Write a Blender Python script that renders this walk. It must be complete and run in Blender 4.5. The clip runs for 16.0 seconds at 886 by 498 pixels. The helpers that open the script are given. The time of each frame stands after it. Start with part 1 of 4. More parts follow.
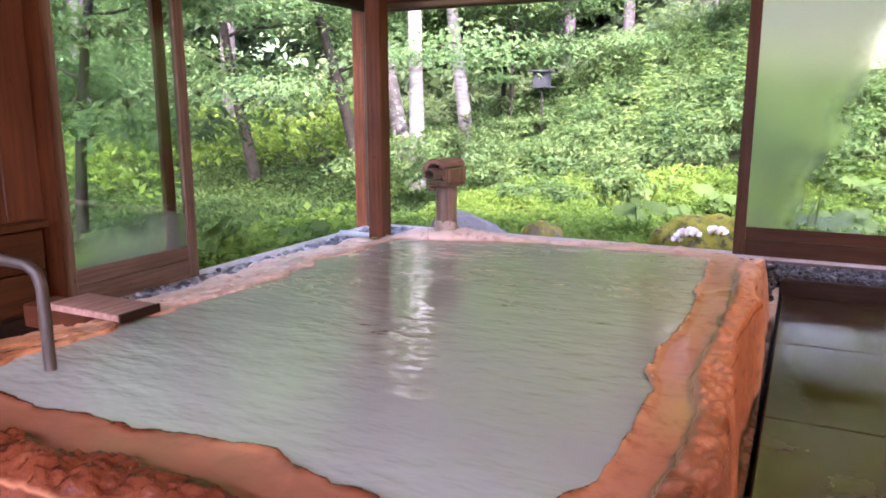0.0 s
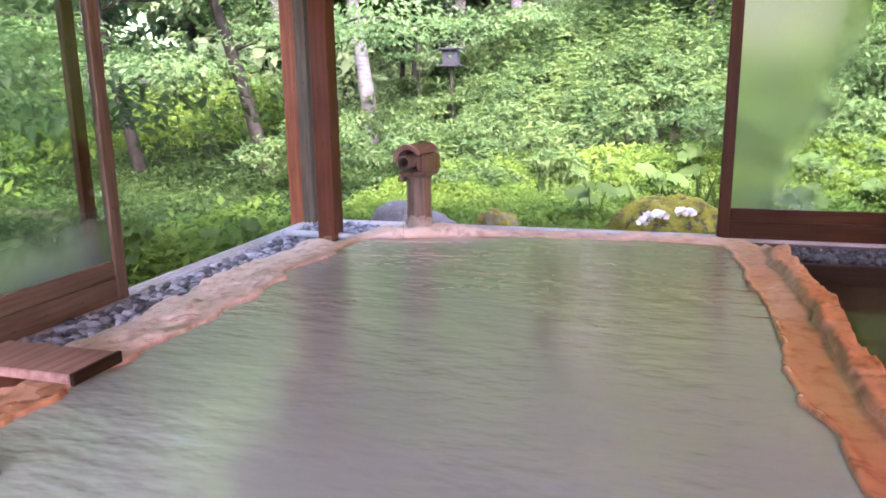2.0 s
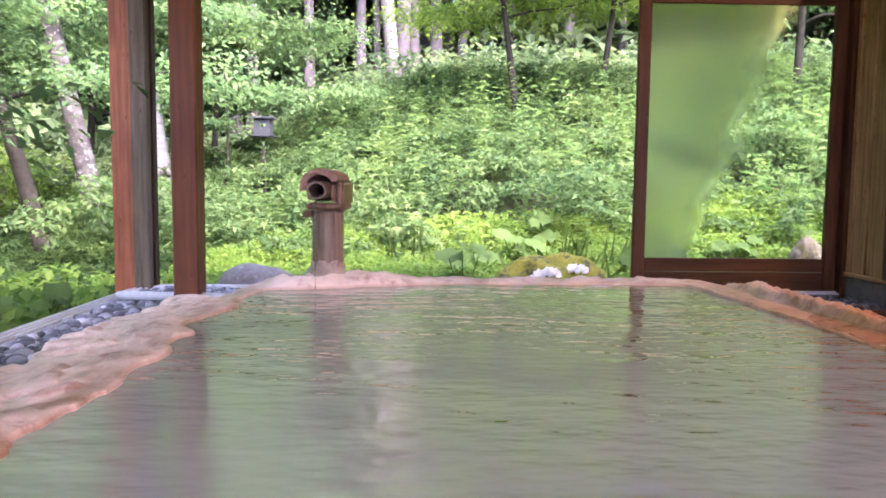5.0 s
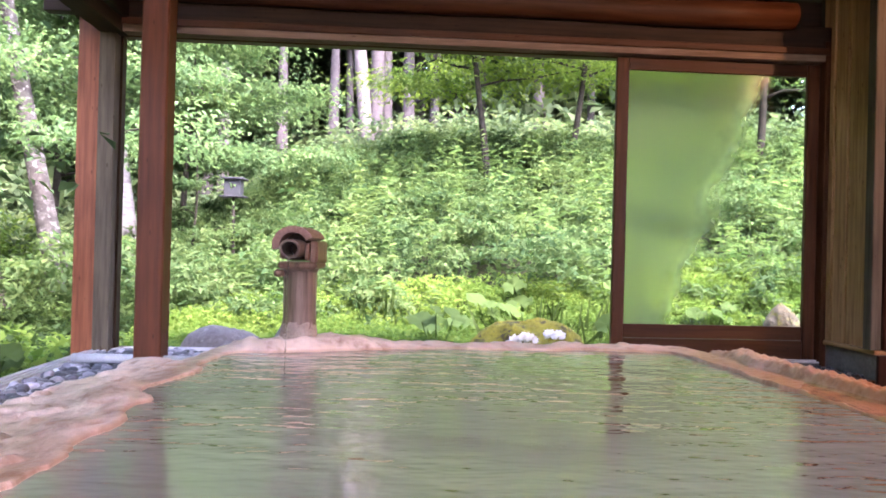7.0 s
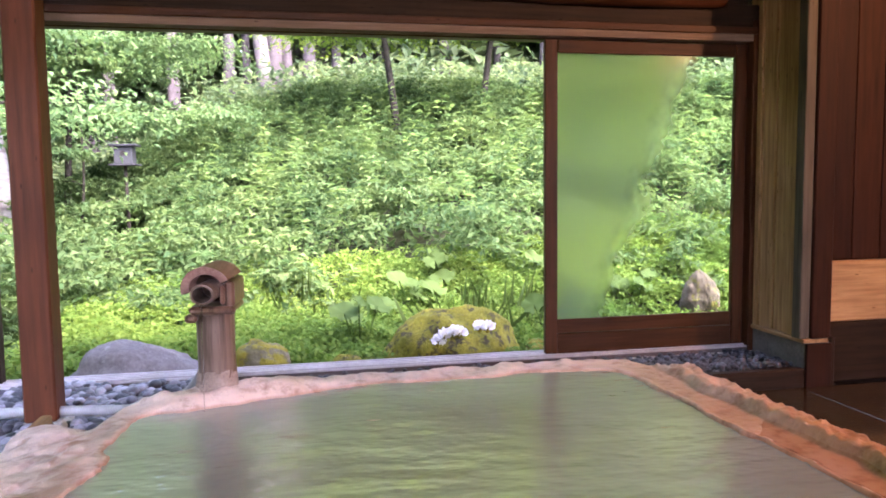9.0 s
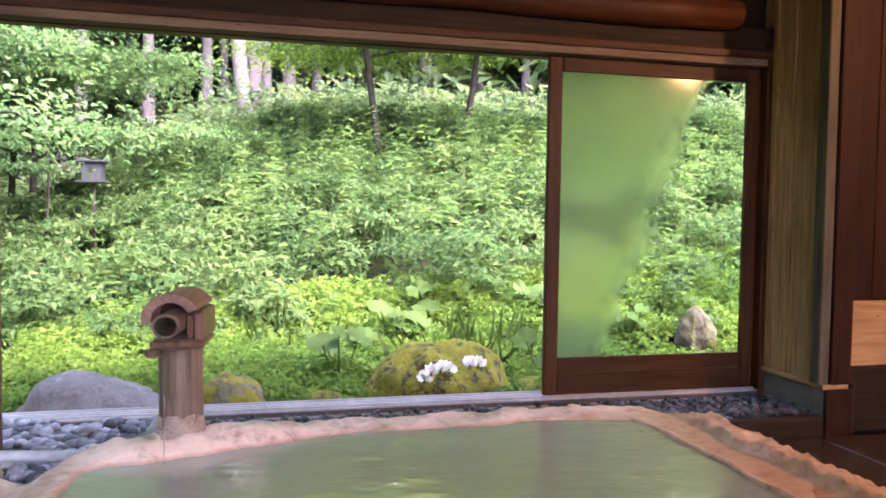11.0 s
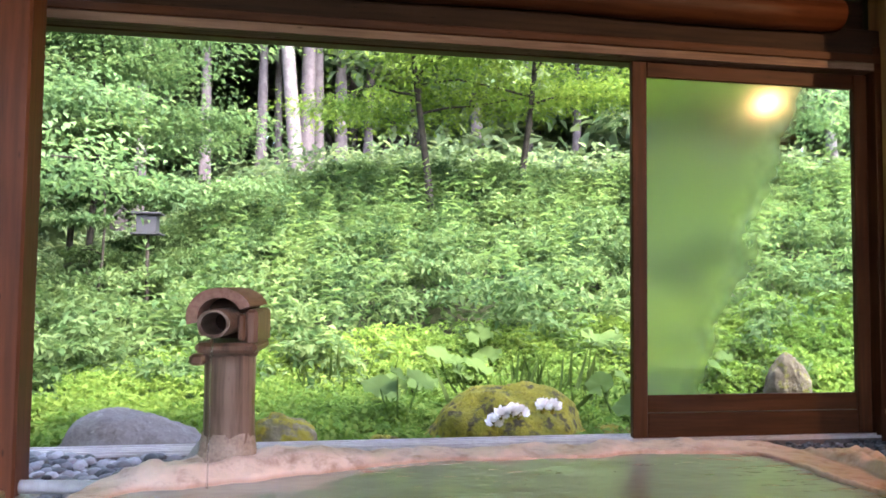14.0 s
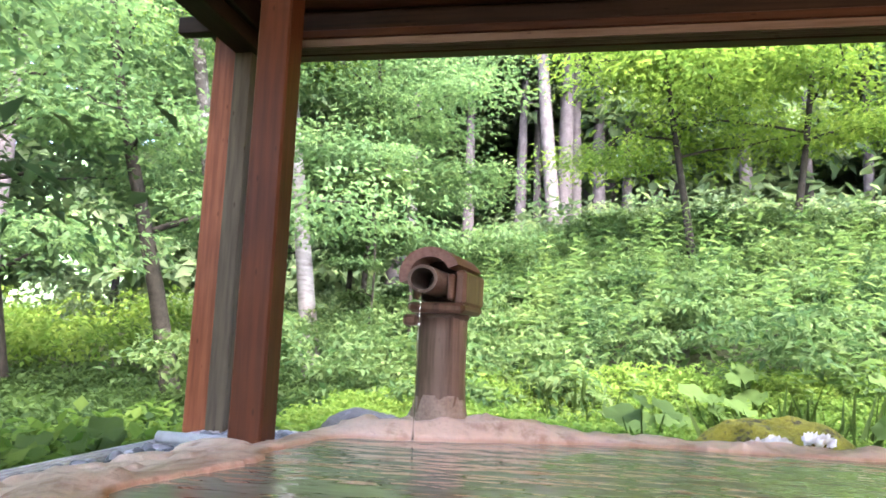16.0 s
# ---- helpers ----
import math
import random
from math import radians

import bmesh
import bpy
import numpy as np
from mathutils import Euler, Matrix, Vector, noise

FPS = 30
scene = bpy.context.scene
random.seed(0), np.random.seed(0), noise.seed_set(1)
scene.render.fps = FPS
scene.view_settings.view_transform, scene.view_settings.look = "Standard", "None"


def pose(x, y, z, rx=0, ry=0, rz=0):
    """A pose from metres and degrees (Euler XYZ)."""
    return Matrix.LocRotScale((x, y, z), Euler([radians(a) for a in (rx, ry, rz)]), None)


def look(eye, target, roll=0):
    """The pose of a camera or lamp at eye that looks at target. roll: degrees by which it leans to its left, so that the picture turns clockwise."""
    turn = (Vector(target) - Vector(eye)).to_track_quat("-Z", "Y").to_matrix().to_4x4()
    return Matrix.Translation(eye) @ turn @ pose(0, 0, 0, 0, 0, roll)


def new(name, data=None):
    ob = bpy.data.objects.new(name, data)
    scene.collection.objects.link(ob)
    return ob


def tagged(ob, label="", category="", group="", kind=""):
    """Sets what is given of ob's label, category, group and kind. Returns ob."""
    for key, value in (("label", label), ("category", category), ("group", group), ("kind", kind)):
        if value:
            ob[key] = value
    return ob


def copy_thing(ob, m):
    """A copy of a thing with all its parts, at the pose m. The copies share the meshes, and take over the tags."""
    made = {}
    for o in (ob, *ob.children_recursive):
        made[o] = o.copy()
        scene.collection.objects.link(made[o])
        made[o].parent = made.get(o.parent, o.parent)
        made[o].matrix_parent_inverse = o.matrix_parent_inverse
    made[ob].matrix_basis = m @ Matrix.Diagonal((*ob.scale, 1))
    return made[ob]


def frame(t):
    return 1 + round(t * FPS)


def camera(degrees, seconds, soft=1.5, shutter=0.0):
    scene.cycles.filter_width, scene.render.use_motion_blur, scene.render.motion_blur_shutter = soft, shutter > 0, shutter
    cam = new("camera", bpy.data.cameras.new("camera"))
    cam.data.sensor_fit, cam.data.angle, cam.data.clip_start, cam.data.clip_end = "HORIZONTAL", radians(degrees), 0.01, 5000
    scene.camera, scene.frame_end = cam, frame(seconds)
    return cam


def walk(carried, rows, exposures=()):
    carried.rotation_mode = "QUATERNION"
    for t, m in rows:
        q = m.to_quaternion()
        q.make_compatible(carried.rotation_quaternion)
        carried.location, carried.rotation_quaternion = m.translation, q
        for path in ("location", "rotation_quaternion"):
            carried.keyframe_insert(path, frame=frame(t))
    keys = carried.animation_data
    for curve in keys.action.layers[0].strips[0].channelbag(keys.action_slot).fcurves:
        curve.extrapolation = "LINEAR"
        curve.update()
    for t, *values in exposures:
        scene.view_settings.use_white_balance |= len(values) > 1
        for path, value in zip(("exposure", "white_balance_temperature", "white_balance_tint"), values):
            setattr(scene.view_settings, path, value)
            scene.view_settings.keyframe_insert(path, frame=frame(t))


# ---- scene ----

cam = camera(62.2, 16.0, soft=1.8)
PATH = [
    (0, (0.419, -5.484, 1.029), (-0.45, -3.724, 0.647), -0.1),
    (0.5, (0.225, -5.395, 1.016), (-0.563, -3.599, 0.619), 0.1),
    (1, (0.015, -5.308, 1.0), (-0.712, -3.49, 0.589), -0.1),
    (1.5, (-0.164, -5.201, 1.014), (-0.823, -3.361, 0.586), -0.5),
    (2, (-0.386, -5.12, 1.0), (-0.941, -3.247, 0.57), -0.8),
    (2.5, (-0.55, -5.061, 0.993), (-1.015, -3.168, 0.544), -1.5),
    (3, (-0.719, -4.974, 1.004), (-1.067, -3.061, 0.536), -1.9),
    (3.5, (-0.928, -4.875, 0.999), (-1.163, -2.946, 0.527), -1.9),
    (4, (-1.065, -4.71, 0.964), (-1.198, -2.764, 0.522), -1.4),
    (4.5, (-1.207, -4.564, 0.82), (-1.229, -2.594, 0.477), -0.2),
    (5, (-1.271, -4.467, 0.62), (-1.22, -2.474, 0.451), 0.6),
    (5.2, (-1.261, -4.452, 0.602), (-1.2, -2.456, 0.501), 0.8),
    (7.3, (-1.322, -4.334, 0.598), (-1.172, -2.34, 0.608), 1.1),
    (7.5, (-1.332, -4.327, 0.654), (-1.156, -2.336, 0.604), 0.5),
    (8, (-1.355, -4.281, 0.858), (-1.099, -2.302, 0.721), -0.7),
    (8.5, (-1.37, -4.173, 0.969), (-1.022, -2.211, 0.802), -1.4),
    (11, (-1.413, -3.693, 0.947), (-0.961, -1.747, 0.86), 0.8),
    (11.5, (-1.415, -3.7, 0.9), (-0.974, -1.749, 0.902), 1.3),
    (12, (-1.42, -3.673, 0.848), (-1.005, -1.717, 0.892), 1.4),
    (12.5, (-1.448, -3.572, 0.85), (-1.036, -1.617, 0.939), 0.9),
    (13, (-1.475, -3.445, 0.797), (-1.061, -1.491, 0.897), 0.1),
    (13.5, (-1.486, -3.356, 0.725), (-1.096, -1.398, 0.836), 0.1),
    (14, (-1.456, -3.32, 0.702), (-1.131, -1.349, 0.805), 0.6),
    (14.5, (-1.4, -3.258, 0.636), (-1.216, -1.27, 0.746), 1.0),
    (15, (-1.344, -3.218, 0.604), (-1.284, -1.225, 0.763), 1.3),
    (15.5, (-1.315, -3.229, 0.504), (-1.479, -1.254, 0.77), 1.8),
    (16, (-1.303, -3.234, 0.421), (-1.686, -1.289, 0.685), 2.4),
]
walk(cam, [(t, look(eye, target, roll)) for t, eye, target, roll in PATH], exposures=((0.0, 4.78, 6180, 35), (4.0, 4.74, 6180, 34), (8.0, 4.84, 6250, 34), (16.0, 4.6, 6380, 17)))

# ---------------------------------------------------------------- light
world = bpy.data.worlds.new("sky")
scene.world = world
world.use_nodes = True
wn = world.node_tree.nodes
sky = wn.new("ShaderNodeTexSky")
sky.sky_type = "NISHITA"
sky.sun_disc = False
sky.sun_elevation = radians(52)
sky.sun_rotation = radians(150)
sky.dust_density = 3.0
bg = wn["Background"]
bg.inputs["Strength"].default_value = 0.15
world.node_tree.links.new(sky.outputs["Color"], bg.inputs["Color"])
sun = new("sun", bpy.data.lights.new("sun", "SUN"))
sun.data.energy = 1.2
sun.data.angle = radians(50)
sun.data.color = (1.0, 0.95, 0.86)
sun.matrix_world = look((6, -3, 14), (0, 6, 0))

WATER = 0.17      # level of the bath
FLOOR = -0.13      # washing floor beside the bath
LOW = -0.42        # lower floor in front of the bath


# ---------------------------------------------------------------- materials
def nodes_of(name, rough=0.6, metal=0.0):
    m = bpy.data.materials.new(name)
    m.use_nodes = True
    nt = m.node_tree
    b = nt.nodes["Principled BSDF"]
    b.inputs["Roughness"].default_value = rough
    b.inputs["Metallic"].default_value = metal
    return m, nt, b


def noise_node(nt, scale, detail=4.0, stretch=(1, 1, 1), rough=0.55, coords="Object"):
    tc = nt.nodes.new("ShaderNodeTexCoord")
    mp = nt.nodes.new("ShaderNodeMapping")
    mp.inputs["Scale"].default_value = stretch
    nz = nt.nodes.new("ShaderNodeTexNoise")
    nz.inputs["Scale"].default_value = scale
    nz.inputs["Detail"].default_value = detail
    nz.inputs["Roughness"].default_value = rough
    nt.links.new(tc.outputs[coords], mp.inputs["Vector"])
    nt.links.new(mp.outputs["Vector"], nz.inputs["Vector"])
    return nz


def ramp(nt, fac, stops):
    r = nt.nodes.new("ShaderNodeValToRGB")
    while len(r.color_ramp.elements) < len(stops):
        r.color_ramp.elements.new(0.5)
    for e, (p, c) in zip(r.color_ramp.elements, stops):
        e.position, e.color = p, (*c, 1)
    nt.links.new(fac, r.inputs["Fac"])
    return r.outputs["Color"]


def mix(nt, fac, a, b, kind="MIX"):
    n = nt.nodes.new("ShaderNodeMix")
    n.data_type, n.blend_type = "RGBA", kind
    for sock, v in ((n.inputs[0], fac), (n.inputs[6], a), (n.inputs[7], b)):
        if isinstance(v, (int, float)):
            sock.default_value = v
        elif isinstance(v, tuple):
            sock.default_value = (*v, 1)
        else:
            nt.links.new(v, sock)
    return n.outputs[2]


def bump(nt, b, height, strength=0.3, dist=0.01):
    n = nt.nodes.new("ShaderNodeBump")
    n.inputs["Strength"].default_value = strength
    n.inputs["Distance"].default_value = dist
    nt.links.new(height, n.inputs["Height"])
    nt.links.new(n.outputs["Normal"], b.inputs["Normal"])
    return n


def wood(name, dark, light, axis, rough=0.5, wear=0.25):
    """Timber with its grain along one axis, knots and damp stains."""
    m, nt, b = nodes_of(name, rough)
    b.inputs["Specular IOR Level"].default_value = 0.14
    st = [14.0, 14.0, 14.0]
    st["xyz".index(axis)] = 0.8
    grain = noise_node(nt, 3.0, 6.0, tuple(st), 0.6)
    broad = noise_node(nt, 1.7, 3.0)
    knots = nt.nodes.new("ShaderNodeTexVoronoi")
    tc = nt.nodes.new("ShaderNodeTexCoord")
    mp = nt.nodes.new("ShaderNodeMapping")
    ks = [5.0, 5.0, 5.0]
    ks["xyz".index(axis)] = 1.6
    mp.inputs["Scale"].default_value = ks
    nt.links.new(tc.outputs["Object"], mp.inputs["Vector"])
    nt.links.new(mp.outputs["Vector"], knots.inputs["Vector"])
    col = ramp(nt, grain.outputs["Fac"], [(0.25, dark), (0.6, light), (0.85, tuple(c * 1.15 for c in light))])
    info = nt.nodes.new("ShaderNodeObjectInfo")
    tone = ramp(nt, info.outputs["Random"], [(0.0, (0.78, 0.76, 0.74)), (1.0, (1.1, 1.08, 1.05))])
    col = mix(nt, 1.0, col, tone, "MULTIPLY")
    stain = ramp(nt, broad.outputs["Fac"], [(0.38, (0.55, 0.5, 0.47)), (0.62, (1, 1, 1))])
    col = mix(nt, wear * 2, col, mix(nt, 1.0, col, stain, "MULTIPLY"))
    kn = ramp(nt, knots.outputs["Distance"], [(0.05, (0.3, 0.22, 0.18)), (0.13, (1, 1, 1))])
    col = mix(nt, 0.8, col, mix(nt, 1.0, col, kn, "MULTIPLY"))
    nt.links.new(col, b.inputs["Base Color"])
    bump(nt, b, grain.outputs["Fac"], 0.25, 0.004)
    return m


def stone(name, a, c, scale, rough=0.8, strength=0.5, dist=0.02, spots=None, spot_at=0.62):
    """Mottled mineral surface with a rough relief and optional blotches of another colour."""
    m, nt, b = nodes_of(name, rough)
    b.inputs["Specular IOR Level"].default_value = 0.15
    big = noise_node(nt, scale, 6.0, rough=0.6)
    fine = noise_node(nt, scale * 9, 4.0, rough=0.7)
    col = ramp(nt, big.outputs["Fac"], [(0.3, a), (0.7, c)])
    speck = ramp(nt, fine.outputs["Fac"], [(0.3, (0.7, 0.7, 0.7)), (0.7, (1.15, 1.15, 1.15))])
    col = mix(nt, 1.0, col, speck, "MULTIPLY")
    if spots:
        sp = noise_node(nt, scale * 2.3, 5.0, rough=0.65)
        mask = ramp(nt, sp.outputs["Fac"], [(spot_at - 0.05, (0, 0, 0)), (spot_at + 0.05, (1, 1, 1))])
        col = mix(nt, mask, col, spots)
    nt.links.new(col, b.inputs["Base Color"])
    h = nt.nodes.new("ShaderNodeMath")
    h.operation = "MULTIPLY_ADD"
    h.inputs[1].default_value = 0.35
    nt.links.new(fine.outputs["Fac"], h.inputs[0])
    nt.links.new(big.outputs["Fac"], h.inputs[2])
    bump(nt, b, h.outputs[0], strength, dist)
    return m


def leaf(name, a, c, patch=(1.0, 1.0, 1.0), glow=0.55, rough=0.65):
    """Leaf tissue: colour differs from leaf to leaf and from patch to patch; light comes through."""
    m = bpy.data.materials.new(name)
    m.use_nodes = True
    nt = m.node_tree
    out = nt.nodes["Material Output"]
    b = nt.nodes["Principled BSDF"]
    b.inputs["Roughness"].default_value = rough
    b.inputs["Specular IOR Level"].default_value = 0.08
    geo = nt.nodes.new("ShaderNodeNewGeometry")
    col = ramp(nt, geo.outputs["Random Per Island"], [(0.0, a), (1.0, c)])
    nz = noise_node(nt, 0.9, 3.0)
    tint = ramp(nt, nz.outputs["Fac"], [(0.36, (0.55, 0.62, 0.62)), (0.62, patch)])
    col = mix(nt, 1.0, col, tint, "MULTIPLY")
    nt.links.new(col, b.inputs["Base Color"])
    tr = nt.nodes.new("ShaderNodeBsdfTranslucent")
    warm = mix(nt, 1.0, col, (1.1, 1.12, 0.9), "MULTIPLY")
    nt.links.new(warm, tr.inputs["Color"])
    ms = nt.nodes.new("ShaderNodeMixShader")
    ms.inputs[0].default_value = glow
    nt.links.new(b.outputs[0], ms.inputs[1])
    nt.links.new(tr.outputs[0], ms.inputs[2])
    nt.links.new(ms.outputs[0], out.inputs["Surface"])
    return m


def plain(name, col, rough=0.5, metal=0.0, scale=30.0, strength=0.1):
    m, nt, b = nodes_of(name, rough, metal)
    b.inputs["Specular IOR Level"].default_value = 0.2 if rough > 0.6 else 0.5
    nz = noise_node(nt, scale, 5.0)
    lo = noise_node(nt, scale * 0.12, 3.0)
    c = ramp(nt, nz.outputs["Fac"], [(0.3, tuple(v * 0.82 for v in col)), (0.7, tuple(v * 1.1 for v in col))])
    d = ramp(nt, lo.outputs["Fac"], [(0.35, (0.78, 0.76, 0.74)), (0.65, (1, 1, 1))])
    nt.links.new(mix(nt, 1.0, c, d, "MULTIPLY"), b.inputs["Base Color"])
    bump(nt, b, nz.outputs["Fac"], strength, 0.003)
    return m


RED = {a: wood("cedar_red_" + a, (0.048, 0.0145, 0.0065), (0.100, 0.031, 0.014), a) for a in "xyz"}
BROWN = {a: wood("timber_brown_" + a, (0.024, 0.0082, 0.0028), (0.064, 0.0225, 0.0082), a) for a in "xyz"}
PALE = {a: wood("timber_pale_" + a, (0.19, 0.098, 0.042), (0.40, 0.235, 0.102), a, 0.6) for a in "xyz"}
GREY = {a: wood("timber_weathered_" + a, (0.044, 0.035, 0.024), (0.099, 0.083, 0.059), a, 0.7) for a in "xyz"}
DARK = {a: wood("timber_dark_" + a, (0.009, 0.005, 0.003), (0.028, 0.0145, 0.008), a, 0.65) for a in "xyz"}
# brighter copy of the red cedar: outdoor light put into the corner post's colour
POSTRED_DAYLIT = wood("outer_post_red_daylit", (0.10, 0.030, 0.014), (0.22, 0.075, 0.036), "z")
TAN = {a: wood("timber_tan_" + a, (0.080, 0.050, 0.034), (0.18, 0.122, 0.086), a, 0.55) for a in "xyz"}
DAMP = stone("damp_concrete", (0.085, 0.078, 0.064), (0.16, 0.148, 0.125), 6.0, 0.6, 0.3, 0.006)
DEEPRED = wood("wall_deep_red", (0.012, 0.0036, 0.0015), (0.032, 0.0095, 0.004), "z", 0.65)
BROWNROCK = stone("brown_rock", (0.045, 0.036, 0.024), (0.12, 0.10, 0.075), 7.0, 0.95, 1.0, 0.04, (0.10, 0.095, 0.02), 0.58)
CRUSTED = stone("crusted_wood", (0.06, 0.038, 0.03), (0.22, 0.16, 0.125), 8.0, 0.45, 0.7, 0.012, (0.30, 0.25, 0.21), 0.66)
SPOUTPOST = wood("spout_post", (0.060, 0.038, 0.028), (0.30, 0.215, 0.17), "z", 0.35, 0.5)
PINKWOOD = wood("cover_wood", (0.20, 0.10, 0.078), (0.36, 0.215, 0.175), "y", 0.55, 0.3)
WETWOOD = wood("spout_wood", (0.10, 0.055, 0.04), (0.27, 0.17, 0.125), "z", 0.35, 0.5)
SILL = plain("track_sill", (0.10, 0.078, 0.072), 0.5, 0.1)
ALU = plain("aluminium_track", (0.54, 0.50, 0.52), 0.35, 0.4)
CONCRETE = stone("concrete", (0.36, 0.33, 0.29), (0.5, 0.47, 0.43), 6.0, 0.85, 0.3, 0.006)
RUST = plain("rust_stain", (0.55, 0.22, 0.08), 0.8)
GREYROCK = stone("grey_boulder", (0.095, 0.082, 0.076), (0.17, 0.15, 0.14), 4.5, 0.85, 0.9, 0.03, (0.27, 0.25, 0.24), 0.68)
MOSSROCK = stone("mossy_boulder", (0.075, 0.082, 0.009), (0.19, 0.165, 0.018), 6.0, 0.95, 1.0, 0.05, (0.035, 0.03, 0.016), 0.56)
PALEMOSS = stone("half_mossy_boulder", (0.068, 0.058, 0.014), (0.17, 0.145, 0.11), 5.0, 0.95, 1.0, 0.04, (0.15, 0.125, 0.014), 0.50)
SOIL = stone("forest_soil", (0.008, 0.011, 0.004), (0.020, 0.024, 0.008), 2.0, 0.95, 0.8, 0.05)
PEBBLE = bpy.data.materials.new("pebbles")
HOSE = plain("grey_hose", (0.33, 0.33, 0.34), 0.45)
STEEL = plain("steel_pipe", (0.06, 0.045, 0.036), 0.5, 0.2)
BARK = stone("bark_dark", (0.010, 0.009, 0.007), (0.034, 0.029, 0.023), 8.0, 0.9, 0.9, 0.03)
MOTTLED = stone("bark_mottled", (0.028, 0.025, 0.022), (0.105, 0.095, 0.09), 6.0, 0.9, 0.8, 0.03, (0.20, 0.19, 0.185), 0.58)
BARKPALE = stone("bark_pale", (0.048, 0.043, 0.045), (0.11, 0.098, 0.102), 4.0, 0.9, 0.8, 0.03, (0.045, 0.04, 0.038), 0.66)
BARKGREY = stone("bark_grey", (0.040, 0.035, 0.038), (0.088, 0.076, 0.082), 5.0, 0.9, 0.8, 0.03)
PETAL = plain("white_petals", (0.85, 0.85, 0.83), 0.6)
GREYPAINT = plain("birdhouse_grey", (0.020, 0.022, 0.026), 0.7)
# near-black colour; its discs stand in for shade inside bore and birdhouse hole
BLACK = plain("shadowed_hole", (0.012, 0.011, 0.01), 0.9)


def pebble_material(m, dark, light):
    m.use_nodes = True
    nt = m.node_tree
    b = nt.nodes["Principled BSDF"]
    b.inputs["Roughness"].default_value = 0.55
    geo = nt.nodes.new("ShaderNodeNewGeometry")
    col = ramp(nt, geo.outputs["Random Per Island"], [(0.0, tuple(v * 0.5 for v in dark)), (0.35, dark), (0.75, light), (1.0, tuple(v * 1.7 for v in light))])
    nz = noise_node(nt, 60.0, 4.0)
    sp = ramp(nt, nz.outputs["Fac"], [(0.3, (0.75, 0.75, 0.75)), (0.7, (1.1, 1.1, 1.1))])
    nt.links.new(mix(nt, 1.0, col, sp, "MULTIPLY"), b.inputs["Base Color"])
    return m


pebble_material(PEBBLE, (0.045, 0.045, 0.055), (0.22, 0.21, 0.235))
LAVA = pebble_material(bpy.data.materials.new("dark_crushed_stone"), (0.014, 0.0145, 0.017), (0.06, 0.06, 0.068))


def birch_bark():
    m, nt, b = nodes_of("birch_bark", 0.75)
    bands = noise_node(nt, 5.0, 5.0, (1, 1, 4), 0.7)
    big = noise_node(nt, 1.6, 3.0)
    col = ramp(nt, bands.outputs["Fac"], [(0.33, (0.06, 0.05, 0.045)), (0.47, (0.125, 0.118, 0.118)), (0.8, (0.21, 0.20, 0.20))])
    patch = ramp(nt, big.outputs["Fac"], [(0.30, (0.3, 0.27, 0.25)), (0.42, (1, 1, 1))])
    nt.links.new(mix(nt, 1.0, col, patch, "MULTIPLY"), b.inputs["Base Color"])
    bump(nt, b, bands.outputs["Fac"], 0.5, 0.02)
    return m


BIRCH = birch_bark()


